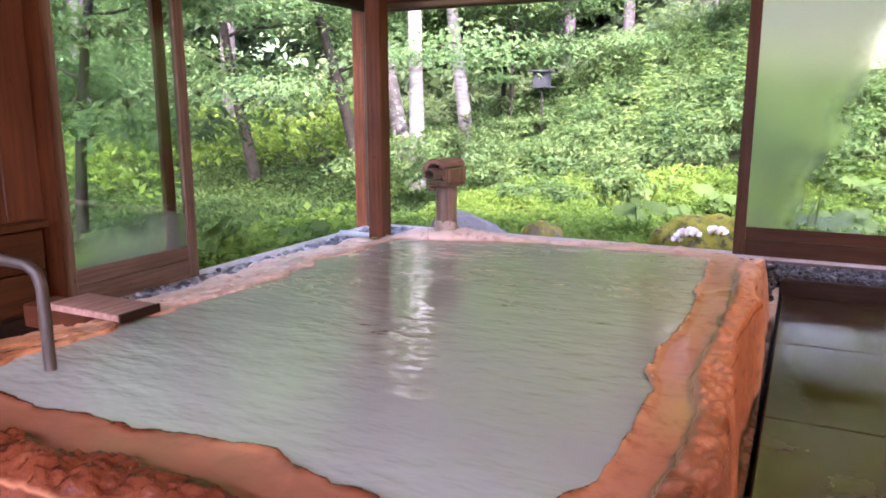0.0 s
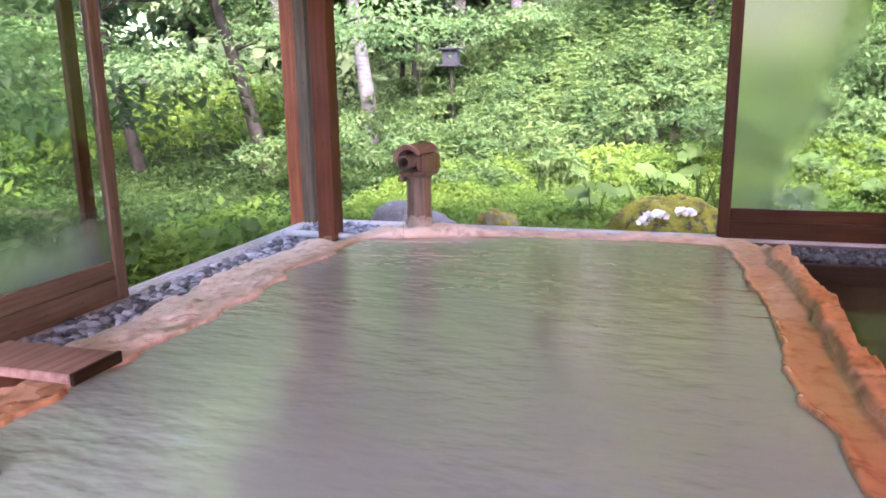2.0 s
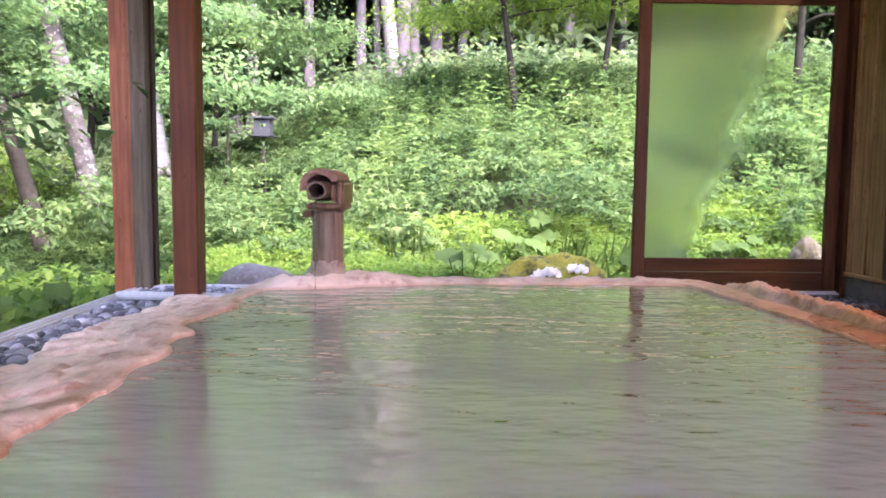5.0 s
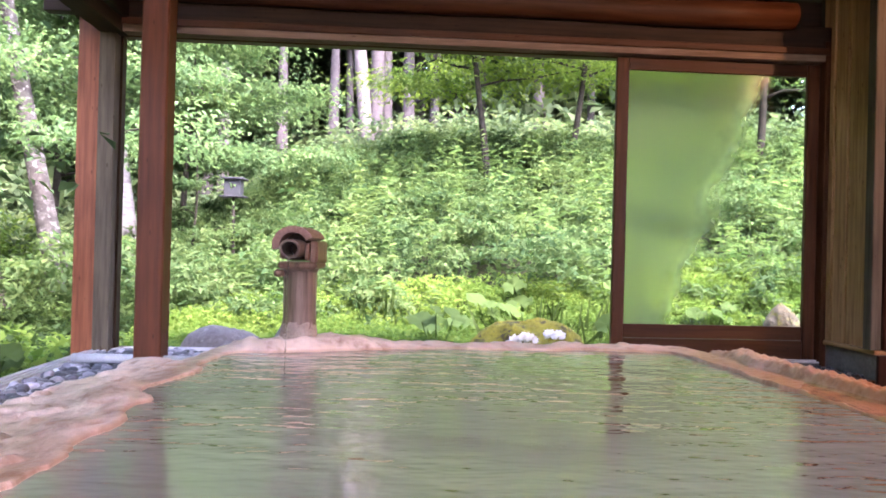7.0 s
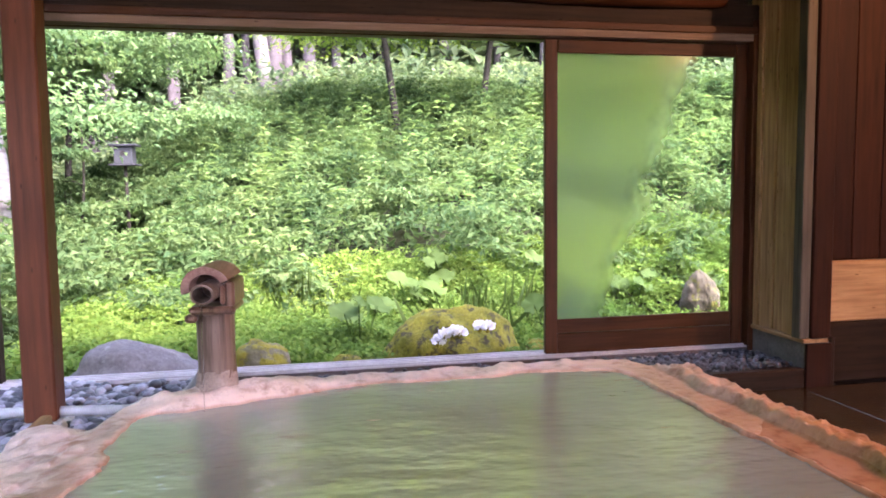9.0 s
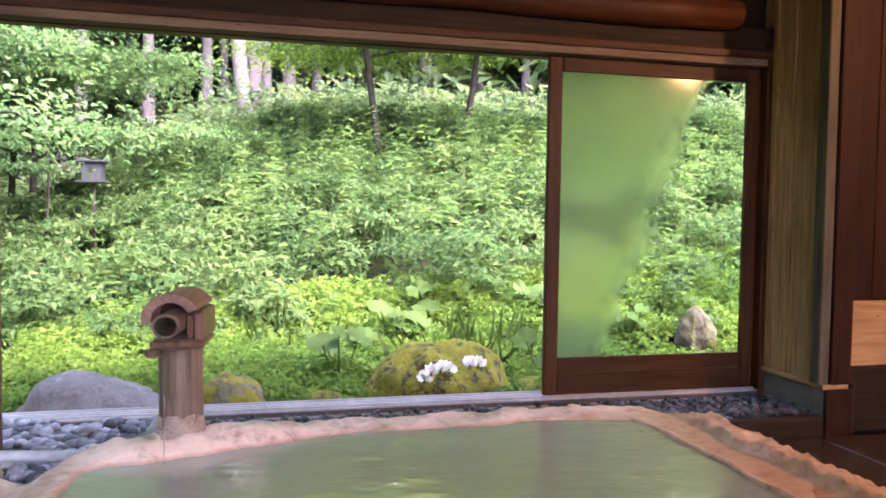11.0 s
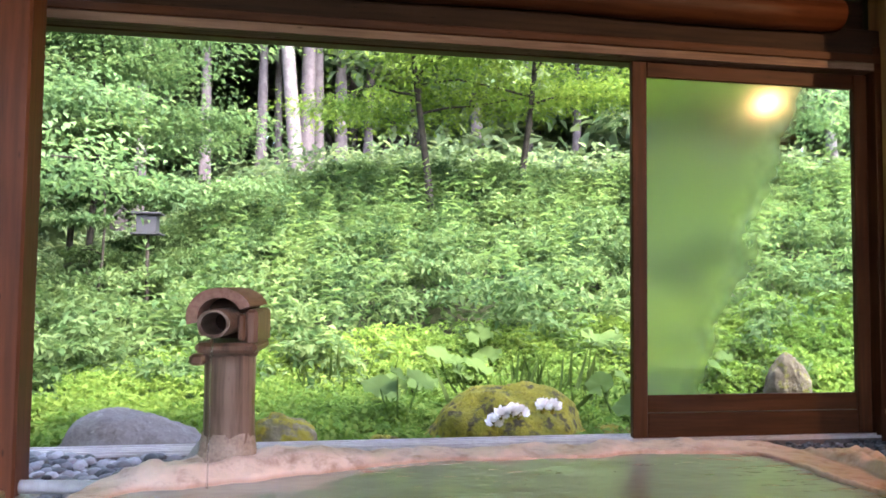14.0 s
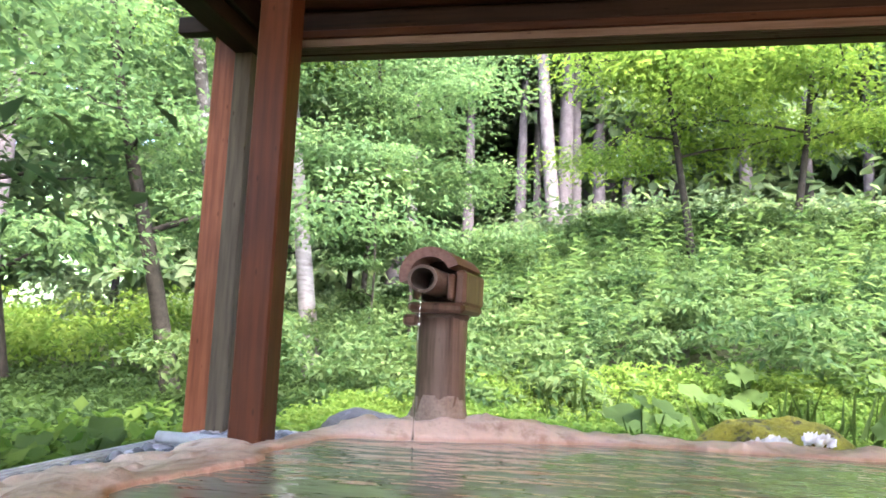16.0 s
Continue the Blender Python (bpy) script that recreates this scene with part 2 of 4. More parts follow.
def sinter_material():
    """Iron and lime crust: pale where the spring water runs in, orange where it runs out."""
    m, nt, b = nodes_of("mineral_crust", 0.34)
    b.inputs["Specular IOR Level"].default_value = 0.3
    tc = nt.nodes.new("ShaderNodeTexCoord")
    sep = nt.nodes.new("ShaderNodeSeparateXYZ")
    nt.links.new(tc.outputs["Object"], sep.inputs[0])
    warp = noise_node(nt, 1.6, 4.0)
    # distance from the inlet corner decides how much iron has settled
    def lin(a, s, o):
        n = nt.nodes.new("ShaderNodeMath")
        n.operation = "MULTIPLY_ADD"
        n.inputs[1].default_value, n.inputs[2].default_value = s, o
        nt.links.new(a, n.inputs[0])
        return n.outputs[0]
    def add(a, c, op="ADD"):
        n = nt.nodes.new("ShaderNodeMath")
        n.operation = op
        nt.links.new(a, n.inputs[0])
        nt.links.new(c, n.inputs[1])
        return n.outputs[0]
    gy = lin(sep.outputs[1], -0.8, -2.42)
    gx = add(lin(sep.outputs[0], 0.42, -0.22), lin(sep.outputs[1], -0.26, 0.0))
    iron = add(add(gy, gx, "MAXIMUM"), lin(warp.outputs["Fac"], 0.7, -0.35))
    col = ramp(nt, iron, [(0.0, (0.62, 0.47, 0.40)), (0.25, (0.58, 0.39, 0.30)), (0.5, (0.47, 0.24, 0.125)), (0.75, (0.36, 0.145, 0.06)), (0.93, (0.085, 0.021, 0.009))])
    fine = noise_node(nt, 14.0, 6.0, rough=0.65)
    dirt = ramp(nt, fine.outputs["Fac"], [(0.32, (0.55, 0.46, 0.40)), (0.5, (1.0, 1.0, 1.0)), (0.75, (1.15, 1.13, 1.08))])
    col = mix(nt, 1.0, col, dirt, "MULTIPLY")
    red = noise_node(nt, 4.0, 5.0, rough=0.6)
    mask = ramp(nt, red.outputs["Fac"], [(0.58, (0, 0, 0)), (0.72, (0.45, 0.45, 0.45))])
    col = mix(nt, mask, col, (0.36, 0.15, 0.085))
    line = add(lin(sep.outputs[2], 1.0, -WATER), lin(warp.outputs["Fac"], 0.012, -0.002))
    edge = ramp(nt, lin(line, 20.0, 0.0), [(0.0, (0, 0, 0)), (0.12, (0.55, 0.55, 0.55)), (0.34, (0, 0, 0))])
    col = mix(nt, edge, col, (0.33, 0.15, 0.085))
    nt.links.new(col, b.inputs["Base Color"])
    film = ramp(nt, lin(line, 25.0, 0.0), [(0.05, (0.40, 0.40, 0.40)), (0.09, (0.04, 0.04, 0.04)), (0.30, (0.04, 0.04, 0.04)), (0.55, (0.40, 0.40, 0.40))])
    soaked = ramp(nt, iron, [(0.34, (0, 0, 0)), (0.48, (1, 1, 1))])
    nt.links.new(mix(nt, soaked, (0.42, 0.42, 0.42), mix(nt, ramp(nt, iron, [(0.80, (0, 0, 0)), (0.95, (1, 1, 1))]), film, (0.17, 0.17, 0.17))), b.inputs["Roughness"])
    v = nt.nodes.new("ShaderNodeTexVoronoi")
    v.inputs["Scale"].default_value = 26.0
    nt.links.new(tc.outputs["Object"], v.inputs["Vector"])
    relief = bump(nt, b, add(fine.outputs["Fac"], lin(v.outputs["Distance"], 0.35, 0.0)), 0.85, 0.014)
    calm = ramp(nt, lin(line, 25.0, 0.0), [(0.05, (0.85, 0.85, 0.85)), (0.09, (0.05, 0.05, 0.05)), (0.28, (0.05, 0.05, 0.05)), (0.6, (0.85, 0.85, 0.85))])
    nt.links.new(mix(nt, soaked, (0.85, 0.85, 0.85), calm), relief.inputs["Strength"])
    return m


SINTER = sinter_material()
FOOTCRUST = stone("pale_crust", (0.22, 0.15, 0.12), (0.46, 0.36, 0.3), 9.0, 0.45, 0.8, 0.02)


def water_material():
    """Cloudy mineral water: milky body, mirror-like rippled surface."""
    m, nt, b = nodes_of("cloudy_water", 0.0)
    b.inputs["IOR"].default_value = 2.8
    nz = noise_node(nt, 0.8, 3.0)
    col = ramp(nt, nz.outputs["Fac"], [(0.3, (0.262, 0.285, 0.252)), (0.7, (0.298, 0.322, 0.286))])
    nt.links.new(col, b.inputs["Base Color"])
    w1 = noise_node(nt, 2.4, 2.0, (1, 1.9, 1), 0.45)
    w2 = noise_node(nt, 8.0, 2.0, (1, 2.0, 1), 0.5)
    h = nt.nodes.new("ShaderNodeMath")
    h.operation = "MULTIPLY_ADD"
    h.inputs[1].default_value = 0.8
    nt.links.new(w2.outputs["Fac"], h.inputs[0])
    nt.links.new(w1.outputs["Fac"], h.inputs[2])
    # ripples run in patches between calmer water
    patch = noise_node(nt, 1.1, 2.0, (1, 1.5, 1))
    calm = ramp(nt, patch.outputs["Fac"], [(0.40, (0.3, 0.3, 0.3)), (0.62, (1, 1, 1))])
    centred = nt.nodes.new("ShaderNodeMath")
    centred.operation = "SUBTRACT"
    centred.inputs[1].default_value = 0.9
    nt.links.new(h.outputs[0], centred.inputs[0])
    lively = nt.nodes.new("ShaderNodeMath")
    lively.operation = "MULTIPLY"
    nt.links.new(centred.outputs[0], lively.inputs[0])
    nt.links.new(calm, lively.inputs[1])
    bump(nt, b, lively.outputs[0], 0.5, 0.04)
    return m


WATERMAT = water_material()


def pane_material(name, fog):
    """Window glass; fog: how much of the pane is misted by steam."""
    m = bpy.data.materials.new(name)
    m.use_nodes = True
    nt = m.node_tree
    nt.nodes.remove(nt.nodes["Principled BSDF"])
    out = nt.nodes["Material Output"]
    clear = nt.nodes.new("ShaderNodeBsdfTransparent")
    clear.inputs["Color"].default_value = (0.93, 0.96, 0.94, 1)
    gloss = nt.nodes.new("ShaderNodeBsdfGlossy")
    gloss.inputs["Roughness"].default_value = 0.01
    facing = nt.nodes.new("ShaderNodeLayerWeight")
    power = nt.nodes.new("ShaderNodeMath")
    power.operation = "POWER"
    power.inputs[1].default_value = 5.0
    nt.links.new(facing.outputs["Facing"], power.inputs[0])
    fres = nt.nodes.new("ShaderNodeMath")
    fres.operation = "MULTIPLY_ADD"
    fres.inputs[1].default_value, fres.inputs[2].default_value = 0.9, 0.04
    nt.links.new(power.outputs[0], fres.inputs[0])
    a = nt.nodes.new("ShaderNodeMixShader")
    nt.links.new(fres.outputs[0], a.inputs[0])
    nt.links.new(clear.outputs[0], a.inputs[1])
    nt.links.new(gloss.outputs[0], a.inputs[2])
    if not fog:
        nt.links.new(a.outputs[0], out.inputs["Surface"])
        return m
    blur = nt.nodes.new("ShaderNodeBsdfRefraction")
    blur.inputs["Roughness"].default_value = 0.30
    blur.inputs["IOR"].default_value = 1.25
    blur.inputs["Color"].default_value = (0.78, 0.80, 0.62, 1)
    milk = nt.nodes.new("ShaderNodeBsdfTranslucent")
    milk.inputs["Color"].default_value = (0.8, 0.83, 0.78, 1)
    f1 = nt.nodes.new("ShaderNodeMixShader")
    f1.inputs[0].default_value = 0.05
    nt.links.new(blur.outputs[0], f1.inputs[1])
    nt.links.new(milk.outputs[0], f1.inputs[2])
    haze = nt.nodes.new("ShaderNodeBsdfGlossy")
    haze.inputs["Roughness"].default_value = 0.13
    f2 = nt.nodes.new("ShaderNodeMixShader")
    f2.inputs[0].default_value = 0.014
    nt.links.new(f1.outputs[0], f2.inputs[1])
    nt.links.new(haze.outputs[0], f2.inputs[2])
    tc = nt.nodes.new("ShaderNodeTexCoord")
    sep = nt.nodes.new("ShaderNodeSeparateXYZ")
    nt.links.new(tc.outputs["Object"], sep.inputs[0])
    nz = noise_node(nt, 3.2, 3.0)
    # misted towards the open side and the top, clear towards the wall
    def madd(x, s, o):
        n = nt.nodes.new("ShaderNodeMath")
        n.operation = "MULTIPLY_ADD"
        n.inputs[1].default_value = s
        if isinstance(o, float):
            n.inputs[2].default_value = o
        else:
            nt.links.new(o, n.inputs[2])
        nt.links.new(x, n.inputs[0])
        return n.outputs[0]
    edge = madd(sep.outputs[2], fog[0], madd(nz.outputs["Fac"], 0.35, madd(sep.outputs[0], fog[1], fog[2])))
    mk = nt.nodes.new("ShaderNodeMapRange")
    mk.inputs["From Min"].default_value, mk.inputs["From Max"].default_value = -0.10, 0.12
    mk.interpolation_type = "SMOOTHSTEP"
    nt.links.new(edge, mk.inputs["Value"])
    f3 = nt.nodes.new("ShaderNodeMixShader")
    nt.links.new(mk.outputs[0], f3.inputs[0])
    nt.links.new(a.outputs[0], f3.inputs[1])
    nt.links.new(f2.outputs[0], f3.inputs[2])
    nt.links.new(f3.outputs[0], out.inputs["Surface"])
    return m


GLASS = pane_material("clear_glass", None)
MISTED = pane_material("low_misted_glass", (-1.0, 0.0, 0.20))
FOGGED = pane_material("misted_glass", (0.36, -1.0, 0.09))


# ---------------------------------------------------------------- building blocks
def part(name, bm, material, parent=None, label="", smooth=False):
    """Links a bmesh as one mesh object under a thing or a part."""
    me = bpy.data.meshes.new(name)
    bm.to_mesh(me)
    bm.free()
    return linked(name, me, material, parent, label, smooth)


def linked(name, me, material, parent=None, label="", smooth=False):
    me.materials.append(material)
    if smooth:
        me.polygons.foreach_set("use_smooth", [True] * len(me.polygons))
    ob = new(name, me)
    if parent is not None:
        ob.parent = parent
    if label:
        ob["label"] = label
    return ob


def thing(name, at, label, category, group="", kind=""):
    ob = new(name)
    ob.location = at
    return tagged(ob, label, category, group, kind)


def add_box(bm, x0, x1, y0, y1, z0, z1, bevel=0.004):
    made = bmesh.ops.create_cube(bm, size=1.0)["verts"]
    for v in made:
        v.co = Vector((x0 + (v.co.x + 0.5) * (x1 - x0), y0 + (v.co.y + 0.5) * (y1 - y0), z0 + (v.co.z + 0.5) * (z1 - z0)))
    if bevel:
        edges = list({e for v in made for e in v.link_edges})
        bmesh.ops.bevel(bm, geom=edges, offset=bevel, segments=1, affect="EDGES")
    return bm


def box(x0, x1, y0, y1, z0, z1, bevel=0.004):
    return add_box(bmesh.new(), x0, x1, y0, y1, z0, z1, bevel)


def tube(points, radii, sides=10, caps=True, wobble=0.0, seed=0):
    """A round limb along a line of points."""
    rnd = random.Random(seed)
    bm = bmesh.new()
    rings = []
    pts = [Vector(p) for p in points]
    side = None
    for i, p in enumerate(pts):
        ahead = (pts[min(i + 1, len(pts) - 1)] - pts[max(i - 1, 0)]).normalized()
        if side is None:
            side = ahead.orthogonal().normalized()
        side = (side - ahead * side.dot(ahead)).normalized()
        other = ahead.cross(side)
        ring = []
        for k in range(sides):
            a = 2 * math.pi * k / sides
            r = radii[i] * (1 + wobble * (rnd.random() - 0.5))
            ring.append(bm.verts.new(p + (side * math.cos(a) + other * math.sin(a)) * r))
        rings.append(ring)
    for a, b in zip(rings, rings[1:]):
        for k in range(sides):
            bm.faces.new((a[k], a[(k + 1) % sides], b[(k + 1) % sides], b[k]))
    if caps:
        bm.faces.new(rings[0][::-1])
        bm.faces.new(rings[-1])
    return bm


def mesh_np(name, verts, faces):
    """A mesh from arrays; faces all of one size."""
    me = bpy.data.meshes.new(name)
    n, k = faces.shape
    me.vertices.add(len(verts))
    me.vertices.foreach_set("co", np.ascontiguousarray(verts, dtype=np.float32).ravel())
    me.loops.add(n * k)
    me.loops.foreach_set("vertex_index", faces.astype(np.int32).ravel())
    me.polygons.add(n)
    me.polygons.foreach_set("loop_start", np.arange(n, dtype=np.int32) * k)
    me.polygons.foreach_set("loop_total", np.full(n, k, dtype=np.int32))
    me.update(calc_edges=True)
    return me


def lerp(a, b, t):
    return a + (b - a) * t


def smooth01(t):
    t = np.clip(t, 0, 1)
    return t * t * (3 - 2 * t)


def value_noise(x, y, scale, seed=0):
    """Smooth noise of -1 to 1 on arrays."""
    rng = np.random.RandomState(seed)
    table = rng.uniform(-1, 1, (64, 64))
    fx, fy = np.asarray(x) / scale, np.asarray(y) / scale
    ix, iy = np.floor(fx).astype(int), np.floor(fy).astype(int)
    tx, ty = smooth01(fx - ix), smooth01(fy - iy)
    g = lambda i, j: table[i % 64, j % 64]
    return lerp(lerp(g(ix, iy), g(ix + 1, iy), tx), lerp(g(ix, iy + 1), g(ix + 1, iy + 1), tx), ty)


# ---------------------------------------------------------------- terrain
def ground_z(x, y):
    """The garden: flat by the house, a slope behind that climbs to the right."""
    x, y = np.asarray(x, float), np.asarray(y, float)
    side = lerp(0.30, 1.0, smooth01((x + 7.0) / 5.5))
    up = np.maximum(0, y - 2.3 + 0.30 * np.clip(x + 0.5, -4, 8))
    rise = 0.285 * up / (1 + 0.012 * up) * side
    z = -0.42 + rise + 0.06 * value_noise(x, y, 1.3, 3) + 0.25 * value_noise(x, y, 6.0, 4) * smooth01((y - 3) / 5)
    under = smooth01((x + 3.4) / 0.4) * smooth01((0.45 - y) / 0.3) * smooth01((4.0 - x) / 0.4) * smooth01((y + 9) / 0.5)
    return z - under * 1.0


def build_ground():
    xs = np.concatenate([np.linspace(-90, -12, 40), np.linspace(-11.6, 12, 100), np.linspace(13, 90, 40)])
    ys = np.concatenate([np.linspace(-60, -9.5, 18), np.linspace(-9, 16, 110), np.linspace(17, 110, 50)])
    gx, gy = np.meshgrid(xs, ys)
    gz = ground_z(gx, gy)
    verts = np.stack([gx, gy, gz], -1).reshape(-1, 3)
    nx, ny = len(xs), len(ys)
    i = (np.arange(ny - 1)[:, None] * nx + np.arange(nx - 1)[None]).ravel()
    faces = np.stack([i, i + 1, i + nx + 1, i + nx], -1)
    ob = linked("ground", mesh_np("ground", verts, faces), SOIL, smooth=True)
    tagged(ob, "dark damp forest soil rising behind the bath house", "ground", kind="structure")


build_ground()


# ---------------------------------------------------------------- the bath
def cells(x, y, size, seed):
    """Distance to the nearest of scattered points, in cell sizes."""
    rng = np.random.RandomState(seed)
    jx, jy = rng.rand(128, 128), rng.rand(128, 128)
    fx, fy = x / size, y / size
    ix, iy = np.floor(fx).astype(int), np.floor(fy).astype(int)
    best = np.full(np.shape(fx), 9.0)
    for a in (-1, 0, 1):
        for b in (-1, 0, 1):
            cx, cy = ix + a, iy + b
            d = np.hypot(cx + jx[cx % 128, cy % 128] - fx, cy + jy[cx % 128, cy % 128] - fy)
            best = np.minimum(best, d)
    return best


def rim_field(x, y):
    """Distance outwards from the water's edge, and the share of each of the four sides."""
    wob = 0.05 * value_noise(x, y, 0.42, 11) + 0.03 * value_noise(x, y, 0.15, 12) + 0.012 * value_noise(x, y, 0.06, 16)
    left = -1.97 - x + wob
    right = x + 0.0 + wob * 0.7 + 0.02 * value_noise(x, y, 0.7, 15)
    back = y + 1.09 + 0.22 * np.clip(-1.05 - x, 0, 1) + wob * 0.6
    near = -4.17 - y + wob
    k = 16.0
    d = np.log(np.exp(k * left) + np.exp(k * right) + np.exp(k * back) + np.exp(k * near)) / k
    w = np.stack([np.exp(9 * s) for s in (left, right, back, near)])
    return d, w / w.sum(0)


def rim_z(x, y):
    """Height of the mineral crust round the bath: wet shelves, crest and outer fall."""
    d, w = rim_field(x, y)
    fine = 0.006 * value_noise(x, y, 0.085, 13) + 0.005 * value_noise(x, y, 0.036, 14)
    lumps = 0.020 * (0.6 - cells(x, y, 0.038, 23))
    flakes = 0.011 * smooth01((value_noise(x, y, 0.16, 27) + 0.6 * value_noise(x, y, 0.055, 28) - 0.15) / 0.10) * smooth01((d - 0.02) / 0.05)
    lip = 0.007 * np.exp(-((d - 0.012) / 0.016) ** 2) * (1 + value_noise(x, y, 0.05, 24))
    wet = WATER + 0.004 + lip
    z_left = WATER + 0.011 - 0.15 * np.clip(d - 0.03, 0, 0.6) + 0.009 * value_noise(x, y, 0.19, 25) * smooth01(d / 0.1) + flakes + fine * 0.6 - 0.3 * smooth01((d - 0.40) / 0.12)
    crest_r = smooth01((d - 0.145) / 0.035)
    z_right = wet + (0.034 + lumps + fine) * crest_r - 0.46 * smooth01((d - 0.25) / 0.06) ** 1.5
    z_back = WATER + 0.007 + 0.007 * smooth01(d / 0.05) + flakes * 0.8 + fine * 0.7 - 0.27 * smooth01((d - 0.13) / 0.09)
    ripple = 0.020 * (0.55 - cells(x * 0.6, y, 0.021, 21)) + 0.012 * value_noise(x, y, 0.05, 22)
    crest_n = smooth01((d - 0.20) / 0.06)
    z_near = wet + (0.040 + ripple) * crest_n - 0.58 * smooth01((d - 0.30) / 0.45)
    z = w[0] * z_left + w[1] * z_right + w[2] * z_back + w[3] * z_near
    # crust piled up under the spout
    r = np.hypot((x + 1.67) / 0.62, (y + 1.15) / 0.36)
    z = z + 0.034 * smooth01((0.75 - r) / 0.5) * smooth01((d + 0.01) / 0.05) * (1 + 0.5 * value_noise(x, y, 0.08, 26))
    inside = WATER - 0.01 + np.clip(d, -0.5, 0) * 3.0
    return np.maximum(np.where(d < 0, np.maximum(inside, -0.45) + fine * 0.5, z), -0.62)


def build_rim():
    xs = np.concatenate([np.arange(-2.60, -0.10, 0.0125), np.arange(-0.10, 0.325, 0.0075)])
    ys = np.concatenate([np.arange(-5.0, -4.10, 0.0085), np.arange(-4.10, -0.82, 0.0125)])
    gx, gy = np.meshgrid(xs, ys)
    gz = rim_z(gx, gy)
    verts = np.stack([gx, gy, gz], -1).reshape(-1, 3)
    nx = len(xs)
    i = (np.arange(len(ys) - 1)[:, None] * nx + np.arange(nx - 1)[None]).ravel()
    faces = np.stack([i, i + 1, i + nx + 1, i + nx], -1)
    ob = linked("bath_basin", mesh_np("bath_basin", verts, faces), SINTER, smooth=True)
    tagged(ob, "bath basin with a lumpy orange and pale mineral crust on its rim", "bath", kind="structure")


build_rim()


def build_water():
    xs, ys = np.arange(-2.16, 0.16, 0.02), np.arange(-4.36, -0.90, 0.02)
    gx, gy = np.meshgrid(xs, ys)
    d, _ = rim_field(gx, gy)
    nx = len(xs)
    i = (np.arange(len(ys) - 1)[:, None] * nx + np.arange(nx - 1)[None])
    i = i[d[:-1, :-1] < 0.035]
    verts = np.stack([gx, gy, np.full_like(gx, WATER)], -1).reshape(-1, 3)
    faces = np.stack([i, i + 1, i + nx + 1, i + nx], -1)
    used, flat = np.unique(faces, return_inverse=True)
    ob = linked("water", mesh_np("water", verts[used], flat.reshape(faces.shape)), WATERMAT)
    tagged(ob, "cloudy grey-green hot spring water with small ripples", "water", kind="structure")


build_water()


# ---------------------------------------------------------------- floors, footings, walls
def slab_floor():
    m, nt, b = nodes_of("wet_stone", 0.12)
    big = noise_node(nt, 1.4, 5.0)
    fine = noise_node(nt, 18.0, 5.0)
    col = ramp(nt, big.outputs["Fac"], [(0.3, (0.022, 0.014, 0.008)), (0.55, (0.044, 0.030, 0.017)), (0.75, (0.065, 0.050, 0.030))])
    sp = ramp(nt, fine.outputs["Fac"], [(0.3, (0.7, 0.7, 0.7)), (0.7, (1.15, 1.15, 1.15))])
    nt.links.new(mix(nt, 1.0, col, sp, "MULTIPLY"), b.inputs["Base Color"])
    rg = ramp(nt, big.outputs["Fac"], [(0.35, (0.06, 0.06, 0.06)), (0.65, (0.28, 0.28, 0.28))])
    nt.links.new(rg, b.inputs["Roughness"])
    bump(nt, b, fine.outputs["Fac"], 0.12, 0.004)
    return m


WETSTONE = slab_floor()
tagged(part("floor", box(-3.0, 3.2, -8.0, -0.30, -0.75, -0.66, 0), CONCRETE), "concrete base under the bath", "floor", kind="structure")
side_floor = tagged(part("floor_side", box(0.345, 3.2, -4.60, -0.50, -0.66, FLOOR - 0.03, 0), DARK["x"]), "wet dark stone paving beside the bath", "floor", kind="structure")
tagged(part("floor_front", box(-2.9, 3.2, -8.0, -4.61, -0.66, LOW, 0), WETSTONE), "lower wet stone floor in front of the bath", "floor", kind="structure")
sx = [0.35, 1.25, 2.2, 3.18]
sy = [-4.59, -3.72, -2.6, -1.6, -0.585]
for a, b2 in zip(sx, sx[1:]):
    for c, d2 in zip(sy, sy[1:]):
        part("paving_slab", box(a + 0.004, b2 - 0.004, c + 0.004, d2 - 0.004, FLOOR - 0.03, FLOOR, 0.0015), WETSTONE, side_floor)

tagged(part("wall_footing_back", box(-3.0, 1.36, -0.09, 0.09, -0.75, -0.035, 0.004), CONCRETE), "low concrete footing under the window track", "footing", kind="structure")
tagged(part("wall_footing_left", box(-3.0, -2.855, -3.2, -0.09, -0.75, -0.035, 0.004), CONCRETE), "low concrete footing under the window track", "footing", kind="structure")
bed = tagged(part("gravel_bed", box(-2.855, 1.30, -0.51, -0.09, -0.6, -0.10, 0), CONCRETE), "shallow bed for gravel along the windows", "floor", kind="structure")
tagged(part("gravel_bed_left", box(-2.855, -2.30, -4.6, -0.51, -0.6, -0.08, 0), DAMP), "shallow bed for pebbles along the window", "floor", kind="structure")

tagged(part("gravel_bed_middle", box(-2.30, 0.33, -0.95, -0.51, -0.6, -0.10, 0), CONCRETE), "shallow bed for gravel behind the bath", "floor", kind="structure")


